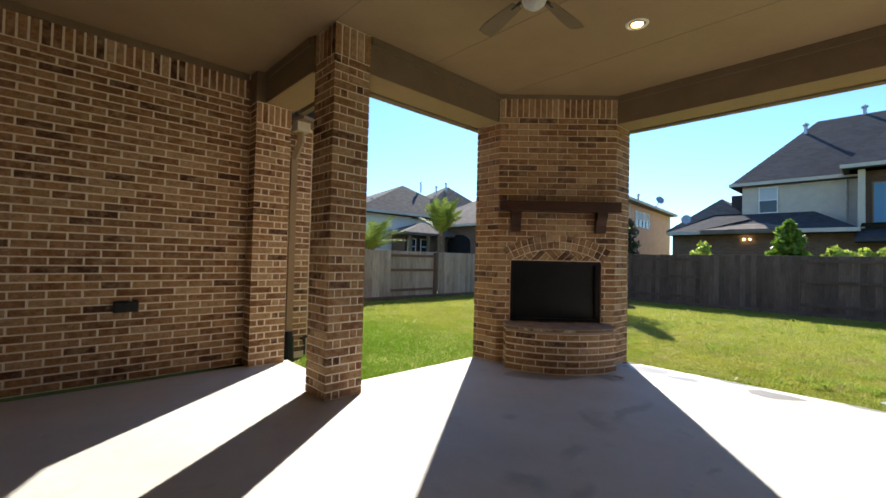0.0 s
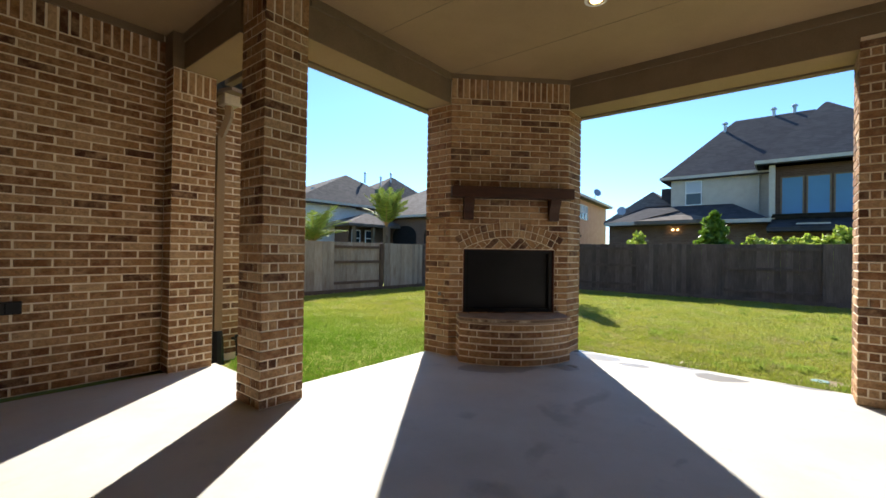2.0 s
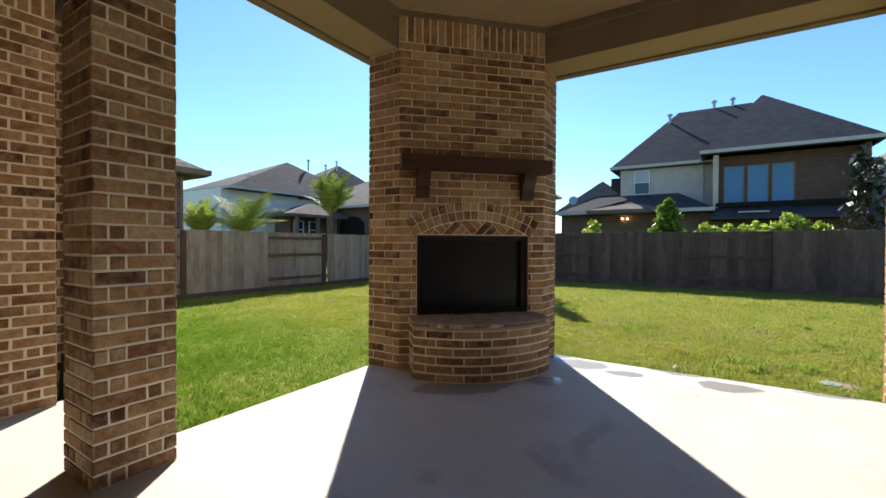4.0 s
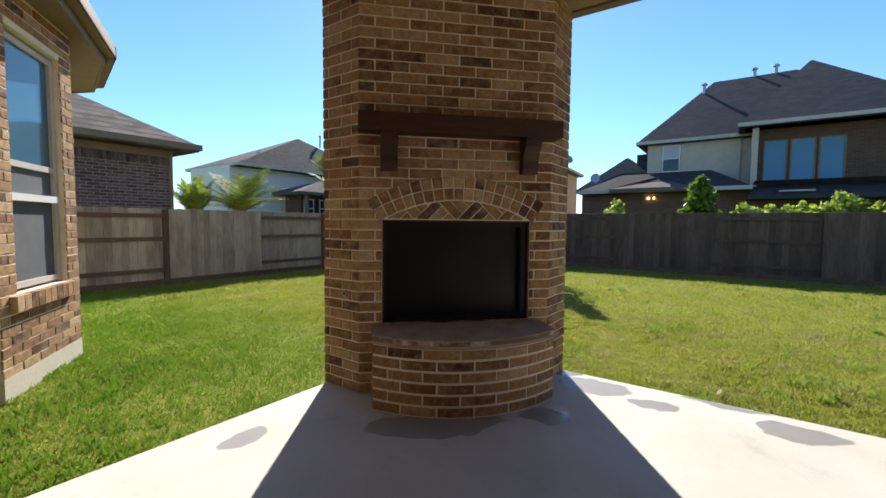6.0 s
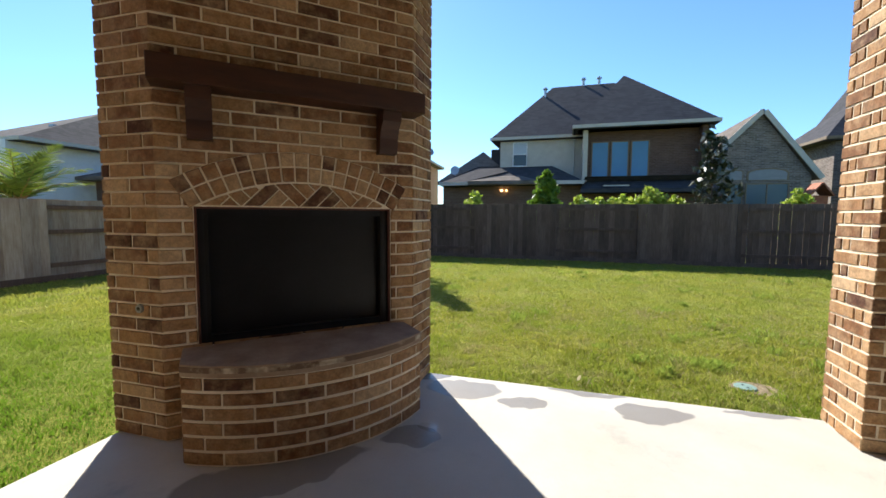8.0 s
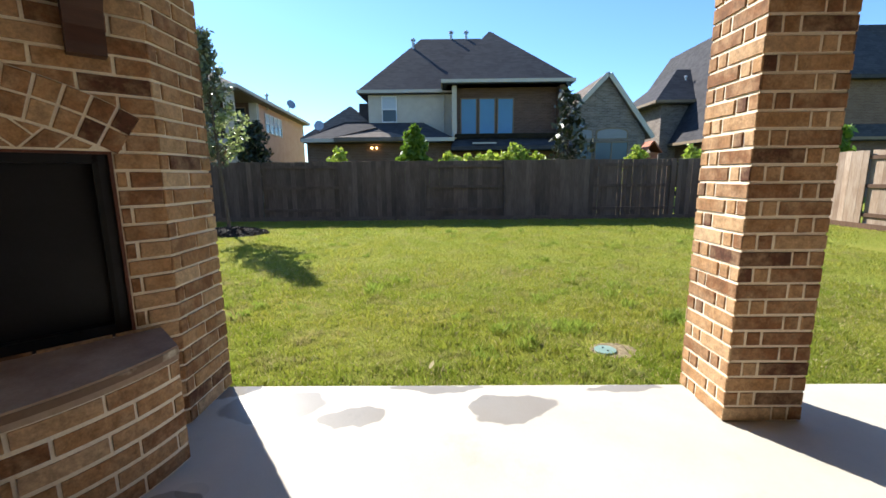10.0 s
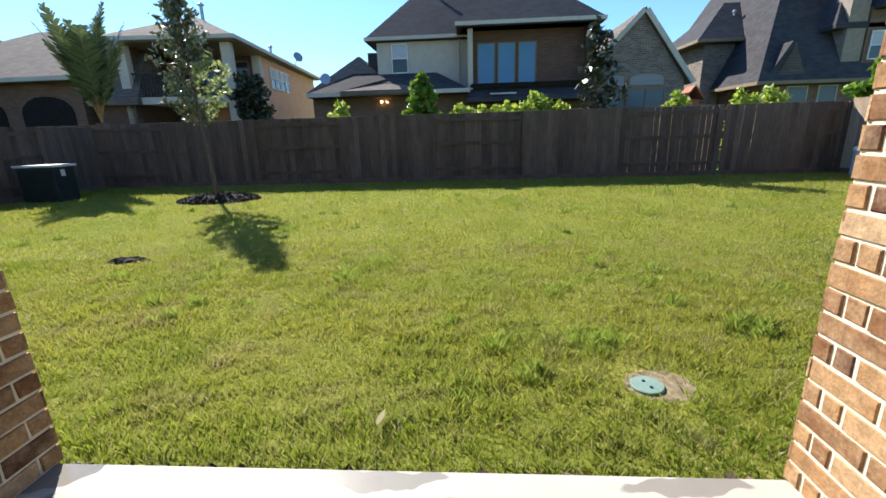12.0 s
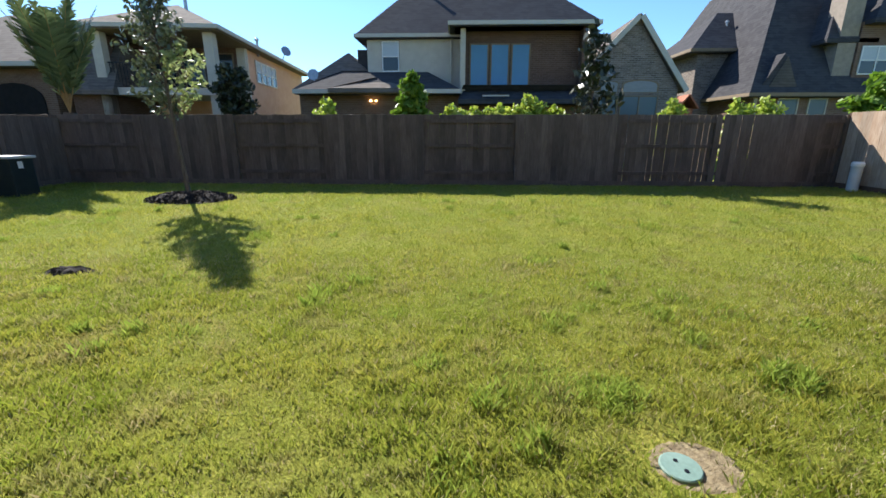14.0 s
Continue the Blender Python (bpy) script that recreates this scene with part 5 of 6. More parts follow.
part("motor", tube([(FANX, FANY, CEIL - 0.2 - z) for z in (0, 0.01, 0.04, 0.1, 0.12)], (0.05, 0.1, 0.125, 0.115, 0.07), 24), M["trim"], fan, smooth=True)
part("light_bowl", tube([(FANX, FANY, CEIL - 0.318 - z) for z in (0, 0.02, 0.05, 0.075, 0.085)], (0.08, 0.088, 0.075, 0.045, 0.01), 24), M["frosted"], fan, "frosted white glass bowl", smooth=True)
for k in range(5):
    a = radians(2 + 72 * k)
    m = Matrix.Translation((FANX, FANY, CEIL - 0.27)) @ Matrix.Rotation(a, 4, "Z")
    part("blade_arm", box(0.1, 0.26, -0.012, 0.012, -0.004, 0.004, 0.002, m), M["black"], fan)
    bl = m @ Matrix.Rotation(radians(12), 4, "X")
    pts = [(0.2, -0.045), (0.55, -0.07), (0.645, -0.06), (0.66, 0), (0.645, 0.06), (0.55, 0.07), (0.2, 0.045)]
    bm = prism(pts, -0.0035, 0.0035)
    bmesh.ops.transform(bm, matrix=bl, verts=bm.verts)
    part("blade", bm, M["trim"], fan)

# ---- fences ----
def fence(name, p, q, top, board, rail, label, first=0, section=2.44, gaps=None):
    f = structure(name, bmesh.new(), board, label, "fence")
    u = Vector((q[0] - p[0], q[1] - p[1], 0))
    L = u.length
    base = frame_at((p[0], p[1], 0), u)
    rails, posts = bmesh.new(), bmesh.new()
    rr = random.Random(len(name))
    n = int(L / 0.142)
    shapes = []
    for k in range(5):
        bm, w, h = bmesh.new(), 0.142, top - LAWN
        add_box(bm, 0, w, 0, 0.016, 0, h)
        for v in bm.verts:
            if v.co.z > 0.1:
                v.co.z += rr.uniform(-0.006, 0.002)
        # dog-eared corners
        bmesh.ops.bevel(bm, geom=[e for e in bm.edges if all(v.co.z > 0.5 for v in e.verts) and abs(e.verts[0].co.x - e.verts[1].co.x) < 0.01], offset=0.01, segments=1, affect="EDGES")
        bmesh.ops.recalc_face_normals(bm, faces=bm.faces)
        me = bpy.data.meshes.new("board")
        bm.to_mesh(me)
        bm.free()
        me.materials.append(board)
        shapes.append(me)
    for k in range(n):
        x = k * L / n
        sec = int(x / section + first)
        behind = sec % 2 == 1
        ob = new("board", shapes[rr.randrange(5)])
        ob.parent = f
        gap = 0.008 if gaps and gaps[0] < x < gaps[1] and rr.random() < 0.5 else 0
        ob.matrix_basis = base @ Matrix.Translation((x + gap, (-0.06 if behind else 0.02) + rr.uniform(-0.002, 0.002), LAWN + rr.uniform(-0.007, 0.006))) @ Matrix.Rotation(radians(rr.uniform(-0.12, 0.12)), 4, "Y") @ Matrix.Diagonal(((1.0 if not gap else 0.91), 1, 1, 1))
    s = 0
    while s * section < L:
        a, b = s * section, min((s + 1) * section, L)
        for z in (LAWN + 0.28, LAWN + 0.95, top - 0.2):
            add_box(rails, a, b, -0.04, 0.0, z, z + 0.085, base)
        add_box(posts, a - 0.07, a + 0.07, -0.044, 0.019, LAWN, top - 0.02, base)
        s += 1
    add_box(posts, L - 0.07, L + 0.05, -0.044, 0.019, LAWN, top - 0.02, base)
    # added dark strip stands for shade and soil at the fence foot
    foot_strip = bmesh.new()
    add_box(foot_strip, 0, L, 0.037, 0.055, LAWN - 0.02, LAWN + 0.13, base)
    for nm, bm, lab in (("kickboard", foot_strip, "dark strip added for the shade and soil at the fence foot"), ("rail", rails, "horizontal fence rails"), ("post", posts, "square fence posts")):
        ob = link(nm, bm, rail, label=lab)
        ob.parent = f
    return f


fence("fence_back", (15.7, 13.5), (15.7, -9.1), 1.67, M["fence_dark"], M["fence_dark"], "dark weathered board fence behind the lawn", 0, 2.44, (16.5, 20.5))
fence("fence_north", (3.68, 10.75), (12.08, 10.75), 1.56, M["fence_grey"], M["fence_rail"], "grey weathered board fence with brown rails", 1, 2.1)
# end of the north fence line, its boards darkened for palm shade
fence("fence_corner", (12.08, 10.75), (15.65, 10.75), 1.6, M["fence_dark"], M["fence_dark"], "board fence at the back corner, palm shade put into its dark boards", 1, 2.1)
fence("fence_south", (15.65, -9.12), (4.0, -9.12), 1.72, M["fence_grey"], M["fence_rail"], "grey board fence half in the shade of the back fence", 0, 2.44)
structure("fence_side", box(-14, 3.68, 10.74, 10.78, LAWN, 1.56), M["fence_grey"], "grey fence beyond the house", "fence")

# ---- yard things ----
lid = thing("green_lid", (6.12, -0.55, LAWN), "pale green round plastic valve lid sunk in the grass", "valve lid")
part("rim", tube(((6.12, -0.55, LAWN - 0.05), (6.12, -0.55, LAWN + 0.002)), (0.083, 0.083), 32), M["black"], lid, "dark rim")
part("cover", tube(((6.12, -0.55, LAWN + 0.001), (6.12, -0.55, LAWN + 0.012), (6.12, -0.55, LAWN + 0.016)), (0.08, 0.08, 0.075), 32), M["green_lid"], lid)
for dx in (-0.028, 0.028):
    part("bolt", tube(((6.12 + dx, -0.55 + dx * 0.3, LAWN + 0.014), (6.12 + dx, -0.55 + dx * 0.3, LAWN + 0.019)), (0.009, 0.009), 8), M["black"], lid, "dark bolt")


def patch(name, x, y, rx, ry, z, mat, label, cat, bumps=0.02, n=40):
    rr = random.Random(int(x * 100))
    bm = bmesh.new()
    c = bm.verts.new((x, y, z + bumps * 2))
    mid = [bm.verts.new((x + 0.6 * rx * math.cos(a), y + 0.6 * ry * math.sin(a), z + bumps * rr.uniform(1.2, 2.2))) for a in np.linspace(0, 6.2832, n, endpoint=False)]
    out = [bm.verts.new((x + rx * rr.uniform(0.9, 1.06) * math.cos(a), y + ry * rr.uniform(0.9, 1.06) * math.sin(a), z - 0.01)) for a in np.linspace(0, 6.2832, n, endpoint=False)]
    for i in range(n):
        j = (i + 1) % n
        bm.faces.new((c, mid[i], mid[j]))
        bm.faces.new((mid[i], out[i], out[j], mid[j]))
    return one_piece(name, bm, mat, label, cat)


patch("mulch_ring", 12.9, 5.7, 0.64, 0.9, LAWN, M["mulch"], "round bed of dark mulch round the young tree", "mulch bed", 0.07, 90)
bm = bmesh.new()
rc = random.Random(3)
for k in range(700):
    a, r = rc.uniform(0, 6.2832), math.sqrt(rc.random())
    x, y = 12.9 + 0.62 * r * math.cos(a), 5.7 + 0.86 * r * math.sin(a)
    m = Matrix.Translation((x, y, LAWN + 0.13 * (1 - r * r) + 0.03)) @ Euler((rc.uniform(-1, 1), rc.uniform(-1, 1), rc.uniform(0, 6))).to_matrix().to_4x4()
    add_box(bm, -0.03, 0.03, -0.012, 0.012, -0.004, 0.004, m)
tagged(link("mulch_chips", bm, M["mulch"]), "dark mulch chips", "mulch", kind="stuff")
patch("bare_hollow", 8.4, 4.07, 0.13, 0.26, LAWN, M["mulch"], "small dark bare hollow in the lawn", "bare patch", 0.022)
patch("bare_patch", 6.14, -0.62, 0.2, 0.25, LAWN, M["dry_soil"], "bare soil round the green lid", "bare patch", 0.002)

util = thing("transformer_box", (13.5, 9.6, LAWN), "nearly black green transformer box with a white label by the fence", "transformer box")
part("cabinet", box(13.0, 13.5, 9.42, 10.3, LAWN, 0.70, 0.02), M["utility"], util)
# lid is pale grey because sunlight on the top is in its colour
part("lid", box(12.96, 13.54, 9.37, 10.34, 0.70, 0.75, 0.015), M["pvc"], util, "lid in pale grey, the sun on it put into the colour")
part("label_plate", box(13.16, 13.26, 9.412, 9.42, 0.5, 0.64), M["white"], util, "small white label")
stub = thing("pvc_riser", (14.9, -8.85, LAWN), "grey plastic utility riser with a white cap by the fence corner", "utility riser")
part("tube", tube(((14.9, -8.85, LAWN), (14.9, -8.85, 0.5)), (0.11, 0.11), 16), M["pvc"], stub)
part("cap", tube(((14.9, -8.85, 0.5), (14.9, -8.85, 0.56), (14.9, -8.85, 0.6)), (0.125, 0.125, 0.1), 16), M["white"], stub, "white cap")


# ---- plants ----
def leaves(name, centres, size, mat, parent, rr, label="", flat=0.0, long=1.6):
    """Many small pointed leaves, each a folded pair of triangles, at the given centres."""
    n = len(centres)
    c = np.array(centres)
    d = rr.normal(size=(n, 3))
    d[:, 2] *= 1 - flat
    d /= np.linalg.norm(d, axis=1)[:, None]
    e = np.cross(d, rr.normal(size=(n, 3)))
    e /= np.linalg.norm(e, axis=1)[:, None]
    s = size * rr.uniform(0.6, 1.3, (n, 1))
    tip, tail, left, right = c + d * s * long / 2, c - d * s * long / 2, c + e * s * 0.4, c - e * s * 0.4
    v = np.stack((tail, left, tip, right), 1).reshape(-1, 3)
    f = np.arange(4 * n).reshape(-1, 4)
    me = bpy.data.meshes.new(name)
    me.from_pydata(v.tolist(), [], f.tolist())
    me.materials.append(mat)
    ob = new(name, me)
    ob.parent = parent
    ob.matrix_parent_inverse = Matrix.Translation(-parent.location)
    return tagged(ob, label)


def blob(rr, n, c, r, shell_bias=0.4):
    d = rr.normal(size=(n, 3))
    d /= np.linalg.norm(d, axis=1)[:, None]
    return np.array(c) + d * np.array(r) * rr.uniform(shell_bias, 1, (n, 1))


rr = np.random.default_rng(5)
tree = thing("young_tree", (12.85, 5.68, LAWN), "slender young oak with sparse grey-green leaves in a mulch bed", "tree")
trunk = [(12.85, 5.7, LAWN), (12.86, 5.74, 0.6), (12.88, 5.8, 1.3), (12.9, 5.85, 2.2), (12.9, 5.9, 3.3), (12.9, 5.96, 4.5)]
bm = tube(trunk, (0.05, 0.04, 0.034, 0.026, 0.014, 0.004), 8)
cents, lit = [], []
for k in range(46):
    h = 1.35 + 2.85 * (k / 46)
    wid = 1.15 * (1.15 - (h - 1.6) / 2.4 if h > 1.6 else 0.7 + (h - 1.35)) * rr.uniform(0.6, 1.0)
    wid = max(wid, 0.16)
    a = k * 2.4 + rr.uniform(-0.4, 0.4)
    y0 = 5.8 + (h - 1.3) * 0.05
    s = Vector((12.89, y0, h))
    e = s + Vector((math.cos(a) * wid * 0.55, math.sin(a) * wid * 0.72, 0.25 + wid * 0.35))
    mid = (s + e) / 2 + Vector((0, 0, 0.04))
    add_tube(bm, (s, mid, e), (0.013, 0.008, 0.003), 5)
    for j in range(6):
        p = s.lerp(e, 0.25 + 0.75 * (j + 0.5) / 6)
        # low clumps on the -y side get the sunlit copy of the leaf
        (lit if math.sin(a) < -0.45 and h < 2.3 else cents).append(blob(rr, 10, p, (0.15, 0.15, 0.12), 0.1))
part("trunk", bm, M["bark"], tree)
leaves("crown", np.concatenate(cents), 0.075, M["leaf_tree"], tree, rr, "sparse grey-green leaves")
leaves("young_leaves", np.concatenate(lit), 0.075, M["leaf_sunlit"], tree, rr, "paler leaves on one side, sunlight put into their green")


def shrub(name, x, y, w, d, z0, z1, mat, label, n, size, cone=0.0, lumps=14, seed=1, category="shrub"):
    rr = np.random.default_rng(seed)
    s = thing(name, (x, y, LAWN), label, category)
    bm, cents = tube(((x, y, LAWN), (x, y, z0 + (z1 - z0) * 0.7)), (0.04, 0.015), 6), []
    for k in range(lumps):
        f = (k + 0.5) / lumps
        h = z0 + (z1 - z0) * f
        wide = (1 - cone * f) * (1 - 0.5 * max(0, f - 0.8) / 0.2)
        a, rad = k * 2.4, rr.uniform(0.2, 0.75)
        c = Vector((x + math.cos(a) * d / 2 * wide * rad, y + math.sin(a) * w / 2 * wide * rad, h))
        add_tube(bm, (Vector((x, y, max(LAWN, h - 0.4))), c), (0.02, 0.008), 5)
        cents.append(blob(rr, n // lumps, c, (d * 0.3 * wide + 0.08, w * 0.3 * wide + 0.08, (z1 - z0) / lumps * 1.6 + 0.06), 0.2))
    part("stem", bm, M["bark"], s)
    leaves("foliage", np.concatenate(cents), size, mat, s, rr)
    return s


shrub("cone_shrub", 16.7, 1.62, 1.3, 1.1, 0.8, 2.68, M["leaf_cone"], "bright green cone-shaped shrub over the fence", 5200, 0.1, 0.65, 22, 3)
rh = random.Random(9)
for k in range(9):
    y = 0.55 - 0.35 * k + rh.uniform(-0.1, 0.1)
    h = 1.8 + rh.uniform(-0.05, 0.15) + (0.15 if k in (6, 7) else 0)
    shrub("hedge_shrub", 16.9 + rh.uniform(-0.2, 0.2), y, 0.68, 0.7, 0.7, h, M["leaf_bright"], "bright yellow-green hedge shrub showing over the fence", 1300, 0.1, 0.2, 9, 20 + k, "hedge")
for x, y, w, h in ((17.4, 4.2, 0.7, 2.05), (17.2, -5.6, 0.9, 1.95), (17.5, -7.6, 1.0, 2.0), (17.6, -8.4, 0.9, 2.05)):
    shrub("hedge_shrub", x, y, w, 0.8, 0.6, h, M["leaf_bright"], "bright yellow-green hedge shrub showing over the fence", 1500, 0.1, 0.2, 9, int(y * 10) + 200, "hedge")
shrub("leafy_shrub", 18.0, -12.2, 2.6, 1.6, 0.6, 2.9, M["leaf_cone"], "broad leafy green shrub beyond the fence corner", 5200, 0.15, 0.3, 18, 77)
shrub("magnolia", 16.45, -3.12, 1.4, 1.1, 0.8, 3.72, M["leaf_magnolia"], "young magnolia with dark glossy leaves behind the fence", 760, 0.15, 0.4, 17, 8, "tree")
shrub("dark_shrub", 21.5, 9.0, 1.8, 1.5, 0.8, 3.6, M["leaf_magnolia"], "dark glossy shrub against the peach house", 3600, 0.13, 0.3, 20, 12)


def palm(x, y, h, reach, mat, label, seed, fronds=22, lift=0.9, stiff=0.0, n=36, wide=0.018, start=0.14):
    rr = np.random.default_rng(seed)
    p = thing("palm", (x, y, LAWN), label, "palm tree")
    part("trunk", tube([(x, y, LAWN), (x, y, h * 0.6), (x, y, h)], (0.14, 0.12, 0.15), 10), M["bark"], p)
    stalks, verts, faces = bmesh.new(), [], []
    for k in range(fronds):
        a, up = k * 2.39996 + rr.uniform(-0.2, 0.2), lift + rr.uniform(-0.5, 0.35) * (1 - 0.5 * stiff)
        L = reach * rr.uniform(0.8, 1.1)
        out = Vector((math.cos(a), math.sin(a), 0))
        pts = []
        for t in np.linspace(0, 1, 9):
            e = up - 1.35 * t * t
            pts.append(Vector((x, y, h)) + out * L * t * (0.12 + 0.65 * math.cos(up) + 0.2 * t) * (1 - 0.45 * stiff) + Vector((0, 0, L * (math.sin(up) * t - 0.62 * t * t * (1.15 - 0.58 * up) * (1 - 0.6 * stiff)))))
        add_tube(stalks, pts, [0.022 * (1 - 0.85 * i / 8) for i in range(9)], 4)
        for i in range(n):
            t = start + (1 - start) * i / n
            j = min(int(t * 8), 7)
            c = pts[j].lerp(pts[j + 1], t * 8 - j)
            d = (pts[j + 1] - pts[j]).normalized()
            sidev = d.cross(Vector((0, 0, 1))).normalized()
            l = (0.42 - 0.16 * stiff) * reach / 1.6 * math.sin(math.pi * (0.15 + 0.8 * t))
            for s in (-1, 1):
                tip = c + sidev * s * l * 0.8 + d * l * 0.65 + Vector((0, 0, rr.uniform(-0.16, 0.06) * l * 2))
                w = d * wide
                b = len(verts)
                verts += [c - w, c + w, tip.lerp(c, 0.35) + w, tip]
                faces += [(b, b + 1, b + 2, b + 3)]
    part("stalk", stalks, M["palm_stem"], p, "yellow-brown frond stalks")
    me = bpy.data.meshes.new("fronds")
    me.from_pydata([tuple(v) for v in verts], [], faces)
    me.materials.append(mat)
    ob = new("fronds", me)
    ob.parent, ob.matrix_parent_inverse = p, Matrix.Translation(-p.location)
    return p


palm(12.85, 13.6, 2.35, 2.05, M["leaf_palm"], "feathery green palm behind the grey fence", 2, 24, 1.2, 0.5, 36, 0.026)
palm(9.0, 13.5, 1.5, 2.0, M["leaf_palm"], "low dark feathery palm behind the grey fence", 3, 20, 1.0, 0.2)
palm(7.75, 13.8, 1.3, 1.45, M["leaf_palm_bright"], "small bright green palm beside the brick neighbour's house", 4, 18, 1.3, 0.6)
palm(16.5, 11.1, 1.75, 3.3, M["leaf_palm_grey"], "upright date palm with grey-green fronds and orange stalks", 6, 19, 1.34, 0.97, 30, 0.045, 0.2)


# ---- grass ----
def meadow(name, x0, x1, y0, y1, n, hi, wide, mat, seed, label, fade=(0, 0), spots=None):
    rr = np.random.default_rng(seed)
    if spots is not None:
        k = rr.integers(0, len(spots), n)
        s = np.array(spots)[k]
        r = s[:, 2] * np.sqrt(rr.uniform(0, 1, n))
        a = rr.uniform(0, 6.2832, n)
        x, y = s[:, 0] + r * np.cos(a), s[:, 1] + r * np.sin(a)
    else:
        x, y = rr.uniform(x0, x1, n), rr.uniform(y0, y1, n)
    keep = ~((x < EDGE_X + 0.06) & (y < EDGE_Y + 0.035)) & ~((x < 2.0) & (y < 4.75)) & ((x - 6.12) ** 2 + (y + 0.55) ** 2 > 0.095 ** 2) & ((x - 8.4) ** 2 * 4 + (y - 4.05) ** 2 > 0.24 ** 2) & ((x - 12.9) ** 2 + (y - 5.7) ** 2 * 0.6 > 0.68 ** 2) & (np.hypot(x - 6.14, y + 0.62) > rr.uniform(0.08, 0.34, n))
    keep &= (x1 - x > rr.uniform(0, 1, n) * fade[1]) & (x - x0 > rr.uniform(0, 1, n) * fade[0])
    keep &= ~((y > 5.1 + (x - 2.36) * 1.457) & (x < 3.15)) & ~(y > 6.3) | (x > 3.15)
    x, y = x[keep], y[keep]
    n = len(x)
    thick = 0.55 + 0.45 * np.sin(x * 2.1 + 1.3 * np.sin(y * 1.7)) * np.sin(y * 2.9 + np.sin(x * 3.3))
    clump = np.sin(x * 17 + 2.5 * np.sin(y * 6.1 + x * 2.3)) * np.sin(y * 14 + 2.2 * np.sin(x * 7.3))
    h = hi * rr.uniform(0.45, 1.15, n) * (0.65 + 0.55 * thick) * (1 + 0.38 * clump)
    a, lean, b = rr.uniform(0, 6.2832, n), rr.uniform(0.1, 0.75, n), rr.uniform(0, 6.2832, n)
    w = wide * rr.uniform(0.6, 1.3, n)
    zb = np.full(n, LAWN - 0.004)
    p0 = np.stack((x - w * np.cos(a), y - w * np.sin(a), zb), 1)
    p1 = np.stack((x + w * np.cos(a), y + w * np.sin(a), zb), 1)
    mx, my = x + h * lean * 0.35 * np.cos(b), y + h * lean * 0.35 * np.sin(b)
    p2 = np.stack((mx + 0.7 * w * np.cos(a), my + 0.7 * w * np.sin(a), zb + h * 0.6), 1)
    p3 = np.stack((x + h * lean * np.cos(b), y + h * lean * np.sin(b), zb + h), 1)
    v = np.stack((p0, p1, p2, p3), 1).reshape(-1, 3)
    me = bpy.data.meshes.new(name)
    me.vertices.add(4 * n)
    me.vertices.foreach_set("co", v.ravel())
    me.loops.add(4 * n)
    me.loops.foreach_set("vertex_index", np.arange(4 * n))
    me.polygons.add(n)
    me.polygons.foreach_set("loop_start", np.arange(0, 4 * n, 4))
    me.polygons.foreach_set("loop_total", np.full(n, 4))
    me.update()
    me.validate()
    me.materials.append(mat)
    return tagged(new(name, me), label, "grass", kind="stuff")


meadow("grass_near", 5.5, 9.4, -4.2, 4.6, 300000, 0.042, 0.0022, M["grass"], 1, "short mown grass blades beside the slab", (0, 2.6))
meadow("grass_mid", 6.8, 13.0, -6.5, 8.0, 200000, 0.042, 0.0036, M["grass"], 2, "short mown grass blades in the middle of the lawn", (2.6, 2.4))
meadow("grass_far", 10.6, 15.9, -9.5, 10.6, 110000, 0.05, 0.0055, M["grass"], 3, "short mown grass blades toward the back fence", (2.4, 0))
meadow("grass_side", 1.95, 6.0, 3.4, 8.0, 90000, 0.042, 0.003, M["grass"], 4, "short mown grass blades beside the house wing")
meadow("grass_fence", 3.3, 12.0, 8.0, 10.7, 40000, 0.05, 0.0055, M["grass"], 5, "short mown grass blades along the grey fence")
meadow("grass_gap", 5.95, 8.45, 4.55, 8.05, 42000, 0.042, 0.0036, M["grass"], 9, "short mown grass blades beside the grey fence")
meadow("dry_grass", 5.5, 9.0, -4.2, 5.0, 34000, 0.038, 0.0022, M["straw"], 6, "dry straw-coloured grass stems")
rs = random.Random(12)
TUFTS = [(6.62, -0.45, 0.17)] * 6 + [(6.76, -1.46, 0.12)] * 3 + [(rs.uniform(6.5, 9.0), rs.uniform(-1.5, 3.0), 0.1) for _ in range(8)]
spots = [(rs.uniform(5.8, 13.5), rs.uniform(-5.5, 6.5), rs.uniform(0.05, 0.2)) for _ in range(60)] + TUFTS + [(6.75, 0.0, 0.28), (6.6, -0.35, 0.2), (6.7, -1.35, 0.14), (7.2, -1.2, 0.1), (6.75, 0.0, 0.2), (6.7, -0.1, 0.24)]
meadow("grass_tufts", 0, 99, 0, 0, 8500, 0.07, 0.0024, M["tuft"], 7, "taller bright green tufts of grass", spots=spots)
one_piece("fallen_leaf", brick_flat([(0, 0), (0.012, 0.02), (0.014, 0.05), (0, 0.085), (-0.014, 0.05), (-0.012, 0.02)], 0, 0.002, Matrix.Translation((5.75, 0.75, LAWN + 0.04)) @ Matrix.Rotation(radians(70), 4, "Z") @ Matrix.Rotation(radians(70), 4, "X")), M["straw"], "single pale dry leaf lying on the grass", "leaf")

re = random.Random(44)
bm = bmesh.new()


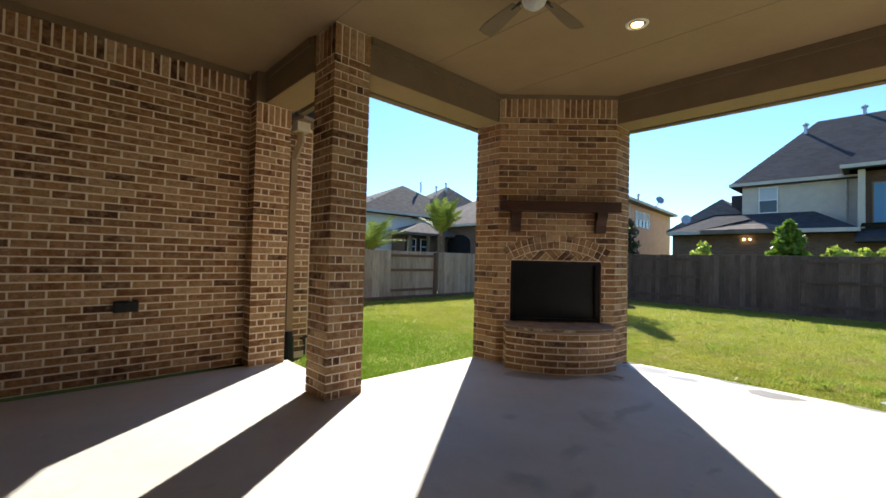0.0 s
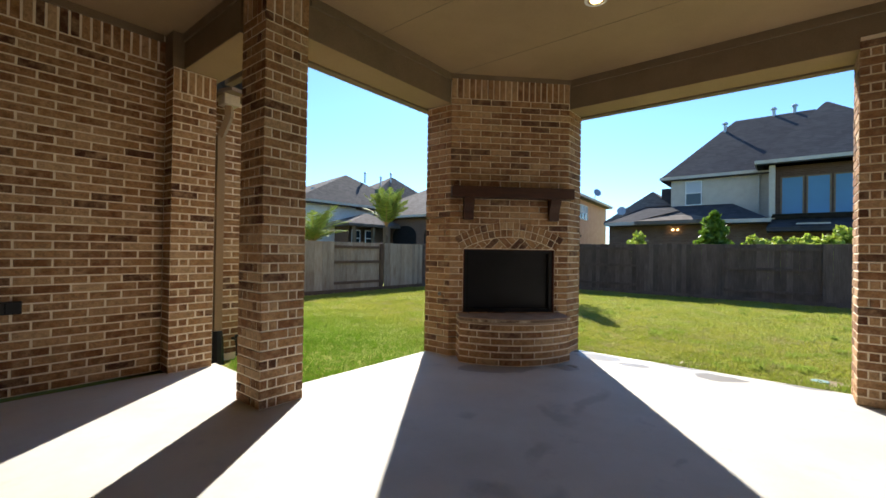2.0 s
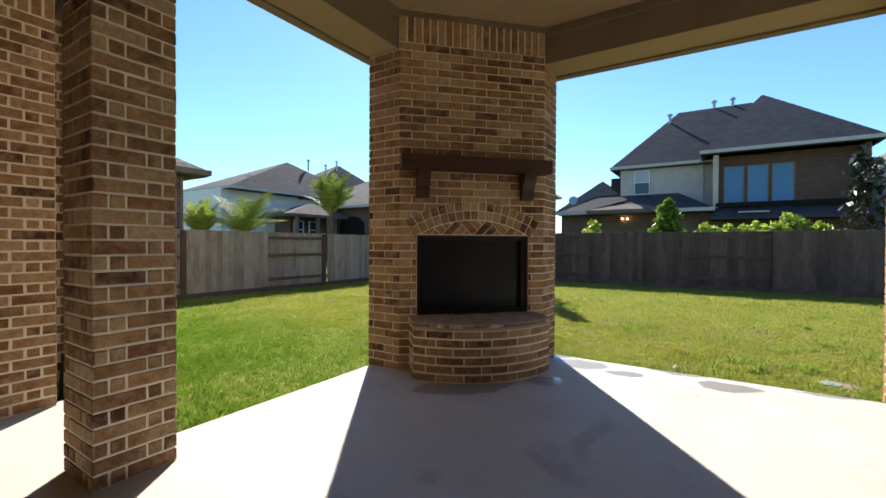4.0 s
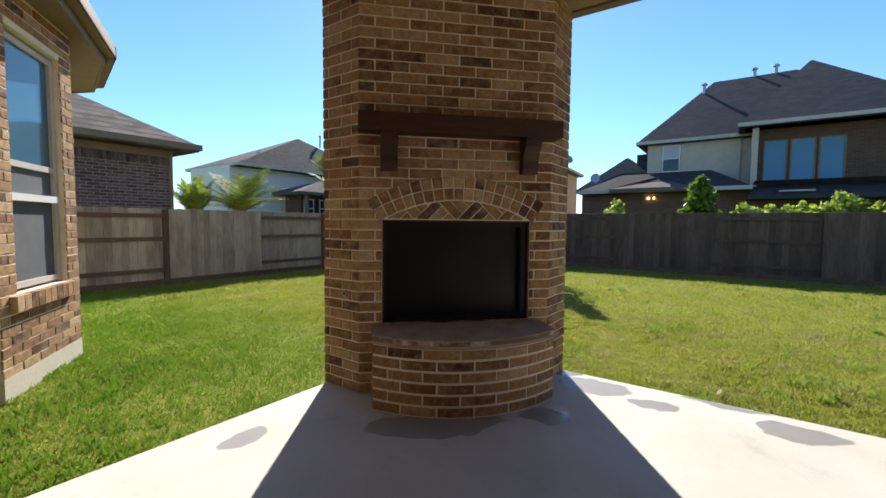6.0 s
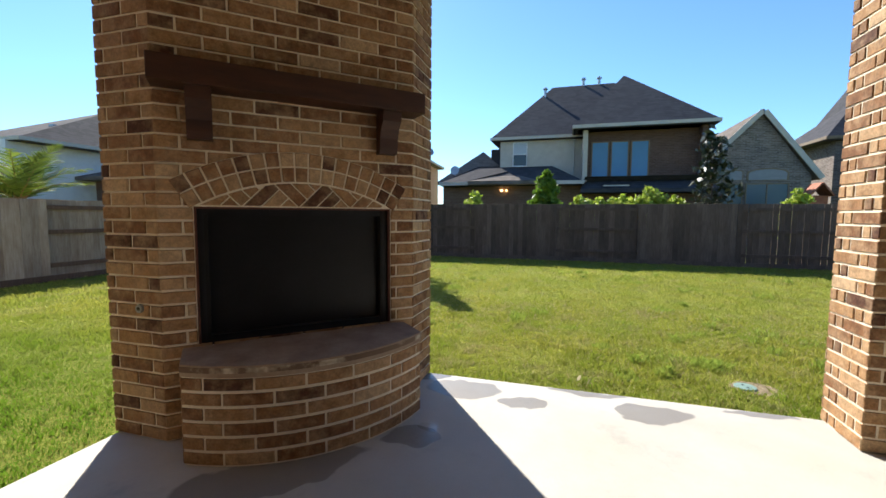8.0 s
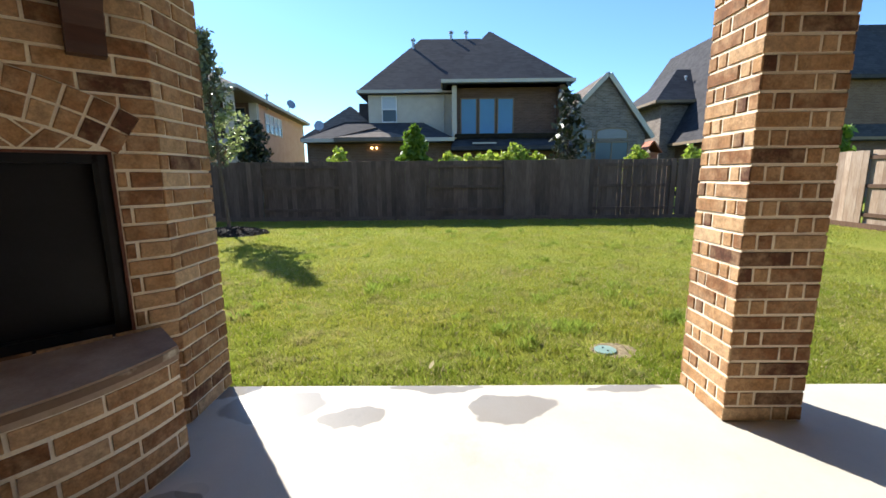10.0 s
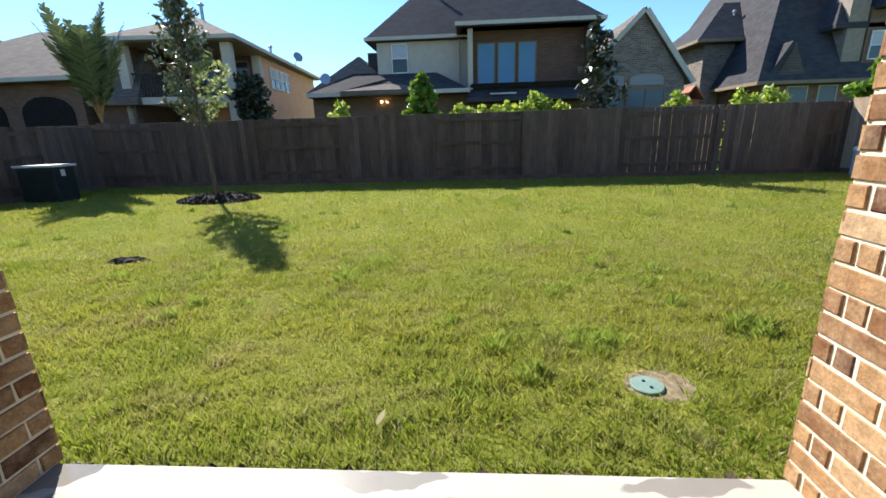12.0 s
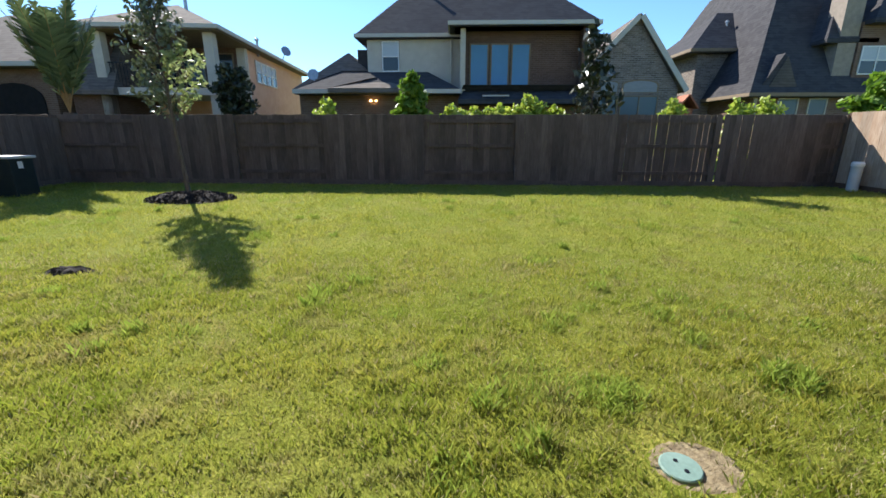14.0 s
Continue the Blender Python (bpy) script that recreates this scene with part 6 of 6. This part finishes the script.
def crumbs(bm, n, a, b, place):
    """A ragged strip of soil and shadow gap, from a to b along the slab edge."""
    rows = []
    for k in range(n + 1):
        s, w = a + (b - a) * k / n, 0.02 + 0.05 * re.random() + (0.04 if re.random() < 0.15 else 0)
        rows.append([bm.verts.new((*place(s + re.uniform(-0.004, 0.004), d), z)) for d, z in ((0.001, -0.04 + re.uniform(-0.012, 0.012)), (w * 0.6, -0.045 + re.uniform(-0.015, 0.02)), (w, LAWN - 0.01))])
    for p, q in zip(rows, rows[1:]):
        for i in range(2):
            bm.faces.new((p[i], q[i], q[i + 1], p[i + 1]))


# the dark strip shows soil and the shadow gap at the slab together
crumbs(bm, 520, -4.2, EDGE_Y, lambda s, d: (EDGE_X + d, s))
crumbs(bm, 300, 1.0, EDGE_X, lambda s, d: (s, EDGE_Y + d))
tagged(link("soil_edge", bm, M["shaded_soil"]), "ragged strip of soil along the slab edge, darkened for the shadow gap", "soil", kind="stuff")

# ---- brickwork, the pieces last ----
column(1.58, FY, 0.39, "square brown brick column beside the chimney corner of the porch")
column(GX, -1.13, 0.39, "square brown brick column at the edge of the patio, one side sunlit")
column(GX, -5.9, 0.39, "square brown brick column at the far end of the patio")

stock = bmesh.new()
m = frame_at((-2.2, 4.852, 0), (1, 0)) @ Matrix.Translation((0, -0.006, 0))
lay(wall_north, m, running(3.66, 0, TOP, 0), lambda x, z: x > 2.1, stock)
lay(wall_north, m, soldiers(3.66, TOP + 0.005), lambda x, z: x > 2.1, stock)
ob = link("brick_rest", stock, M["brick_island"], wall_north, "brown bricks", kind="stuff")
lay(pilaster, frame_at((1.46, 4.63, 0), (1, 0)) @ Matrix.Translation((0, -0.006, 0)), pier(0.42, 0, 37 * COURSE, 0))
lay(pilaster, frame_at((1.46, 4.63, 0), (1, 0)) @ Matrix.Translation((0, -0.006, 0)), soldiers(0.42, 37 * COURSE + 0.005, BEAM - 37 * COURSE - 0.012))
lay(pilaster, frame_at((1.46, 4.84, 0), (0, -1)) @ Matrix.Translation((0, -0.006, 0)), [(0, z, 0.205, h) for a, z, l, h in pier(C, 0, BEAM, 0) if a == 0])
lay(pilaster, frame_at((1.88, 4.63, 0), (0, 1)) @ Matrix.Translation((0, -0.006, 0)), [p for p in running(0.38, 0, BEAM - 0.02, 1)])
lay(wall_wing, frame_at((1.89, 5.06, 0), (1, 0)) @ Matrix.Translation((0, -0.006, 0)), running(0.48, 0, 3.05, 0))


def round_window(a, b, z):
    spans = []
    if z < WZ0 - 0.13 or z > WZ1:
        return ((a, b),)
    lo, hi = (W0 - 0.09, W1 + 0.09) if z < WZ0 else (W0, W1)
    if a < lo:
        spans.append((a, min(b, lo)))
    if b > hi:
        spans.append((max(a, hi), b))
    return spans


lay(wing_core, bm_face @ Matrix.Translation((0, -0.008, 0.1)), running(BW, 0, 2.98, 0, lambda a, b, z: round_window(a, b, z + 0.1)))
lay(wing_core, bm_face @ Matrix.Translation((W0, -0.008, 0)) @ Matrix.Rotation(radians(90), 4, "Z") @ Matrix.Translation((-0.13, 0.0, 0)), [(0, z, 0.13, h) for a, z, l, h in running(0.2, WZ0, WZ1 - 0.05, 0) if a == 0])


def round_opening(a, b, z):
    if OZ0 - 0.03 < z < OZ1 - 0.02:
        spans = []
        if a < O0 - 0.012:
            spans.append((a, min(b, O0 - 0.006)))
        if b > O1 + 0.012:
            spans.append((max(a, O1 + 0.006), b))
        return spans
    return ((a, b),)


rest = bmesh.new()
def near_front(x, z):
    return z < 2.6
lay(chimney, fp_face, running(FWID, 0, TOP, 0, round_opening, 0.0), near_front, rest)
lay(chimney, fp_face, soldiers(FWID, TOP + 0.005), near_front, rest)
lay(chimney, frame_at((FX, FY + C, 0), (0, -1)) @ Matrix.Translation((0, -0.008, 0)), chimney_side(BEAM), lambda x, z: z < 2.3, rest)
lay(chimney, frame_at((GX, GY, 0), (1, 0)) @ Matrix.Translation((0, -0.008, 0)), chimney_side(BEAM, 1), lambda x, z: z < 2.3, rest)
lay(chimney, frame_at((GX + C, GY, 0), (0, 1)) @ Matrix.Translation((0, -0.008, 0)), running(FW + C, 0, BEAM, 0), lambda x, z: False, rest)
lay(chimney, frame_at((GX + C, FY + C, 0), (-1, 0)) @ Matrix.Translation((0, -0.008, 0)), running(FW + C, 0, BEAM, 1), lambda x, z: False, rest)
ob = link("brick_rest", rest, M["brick_island"], chimney, "brown bricks", kind="stuff")
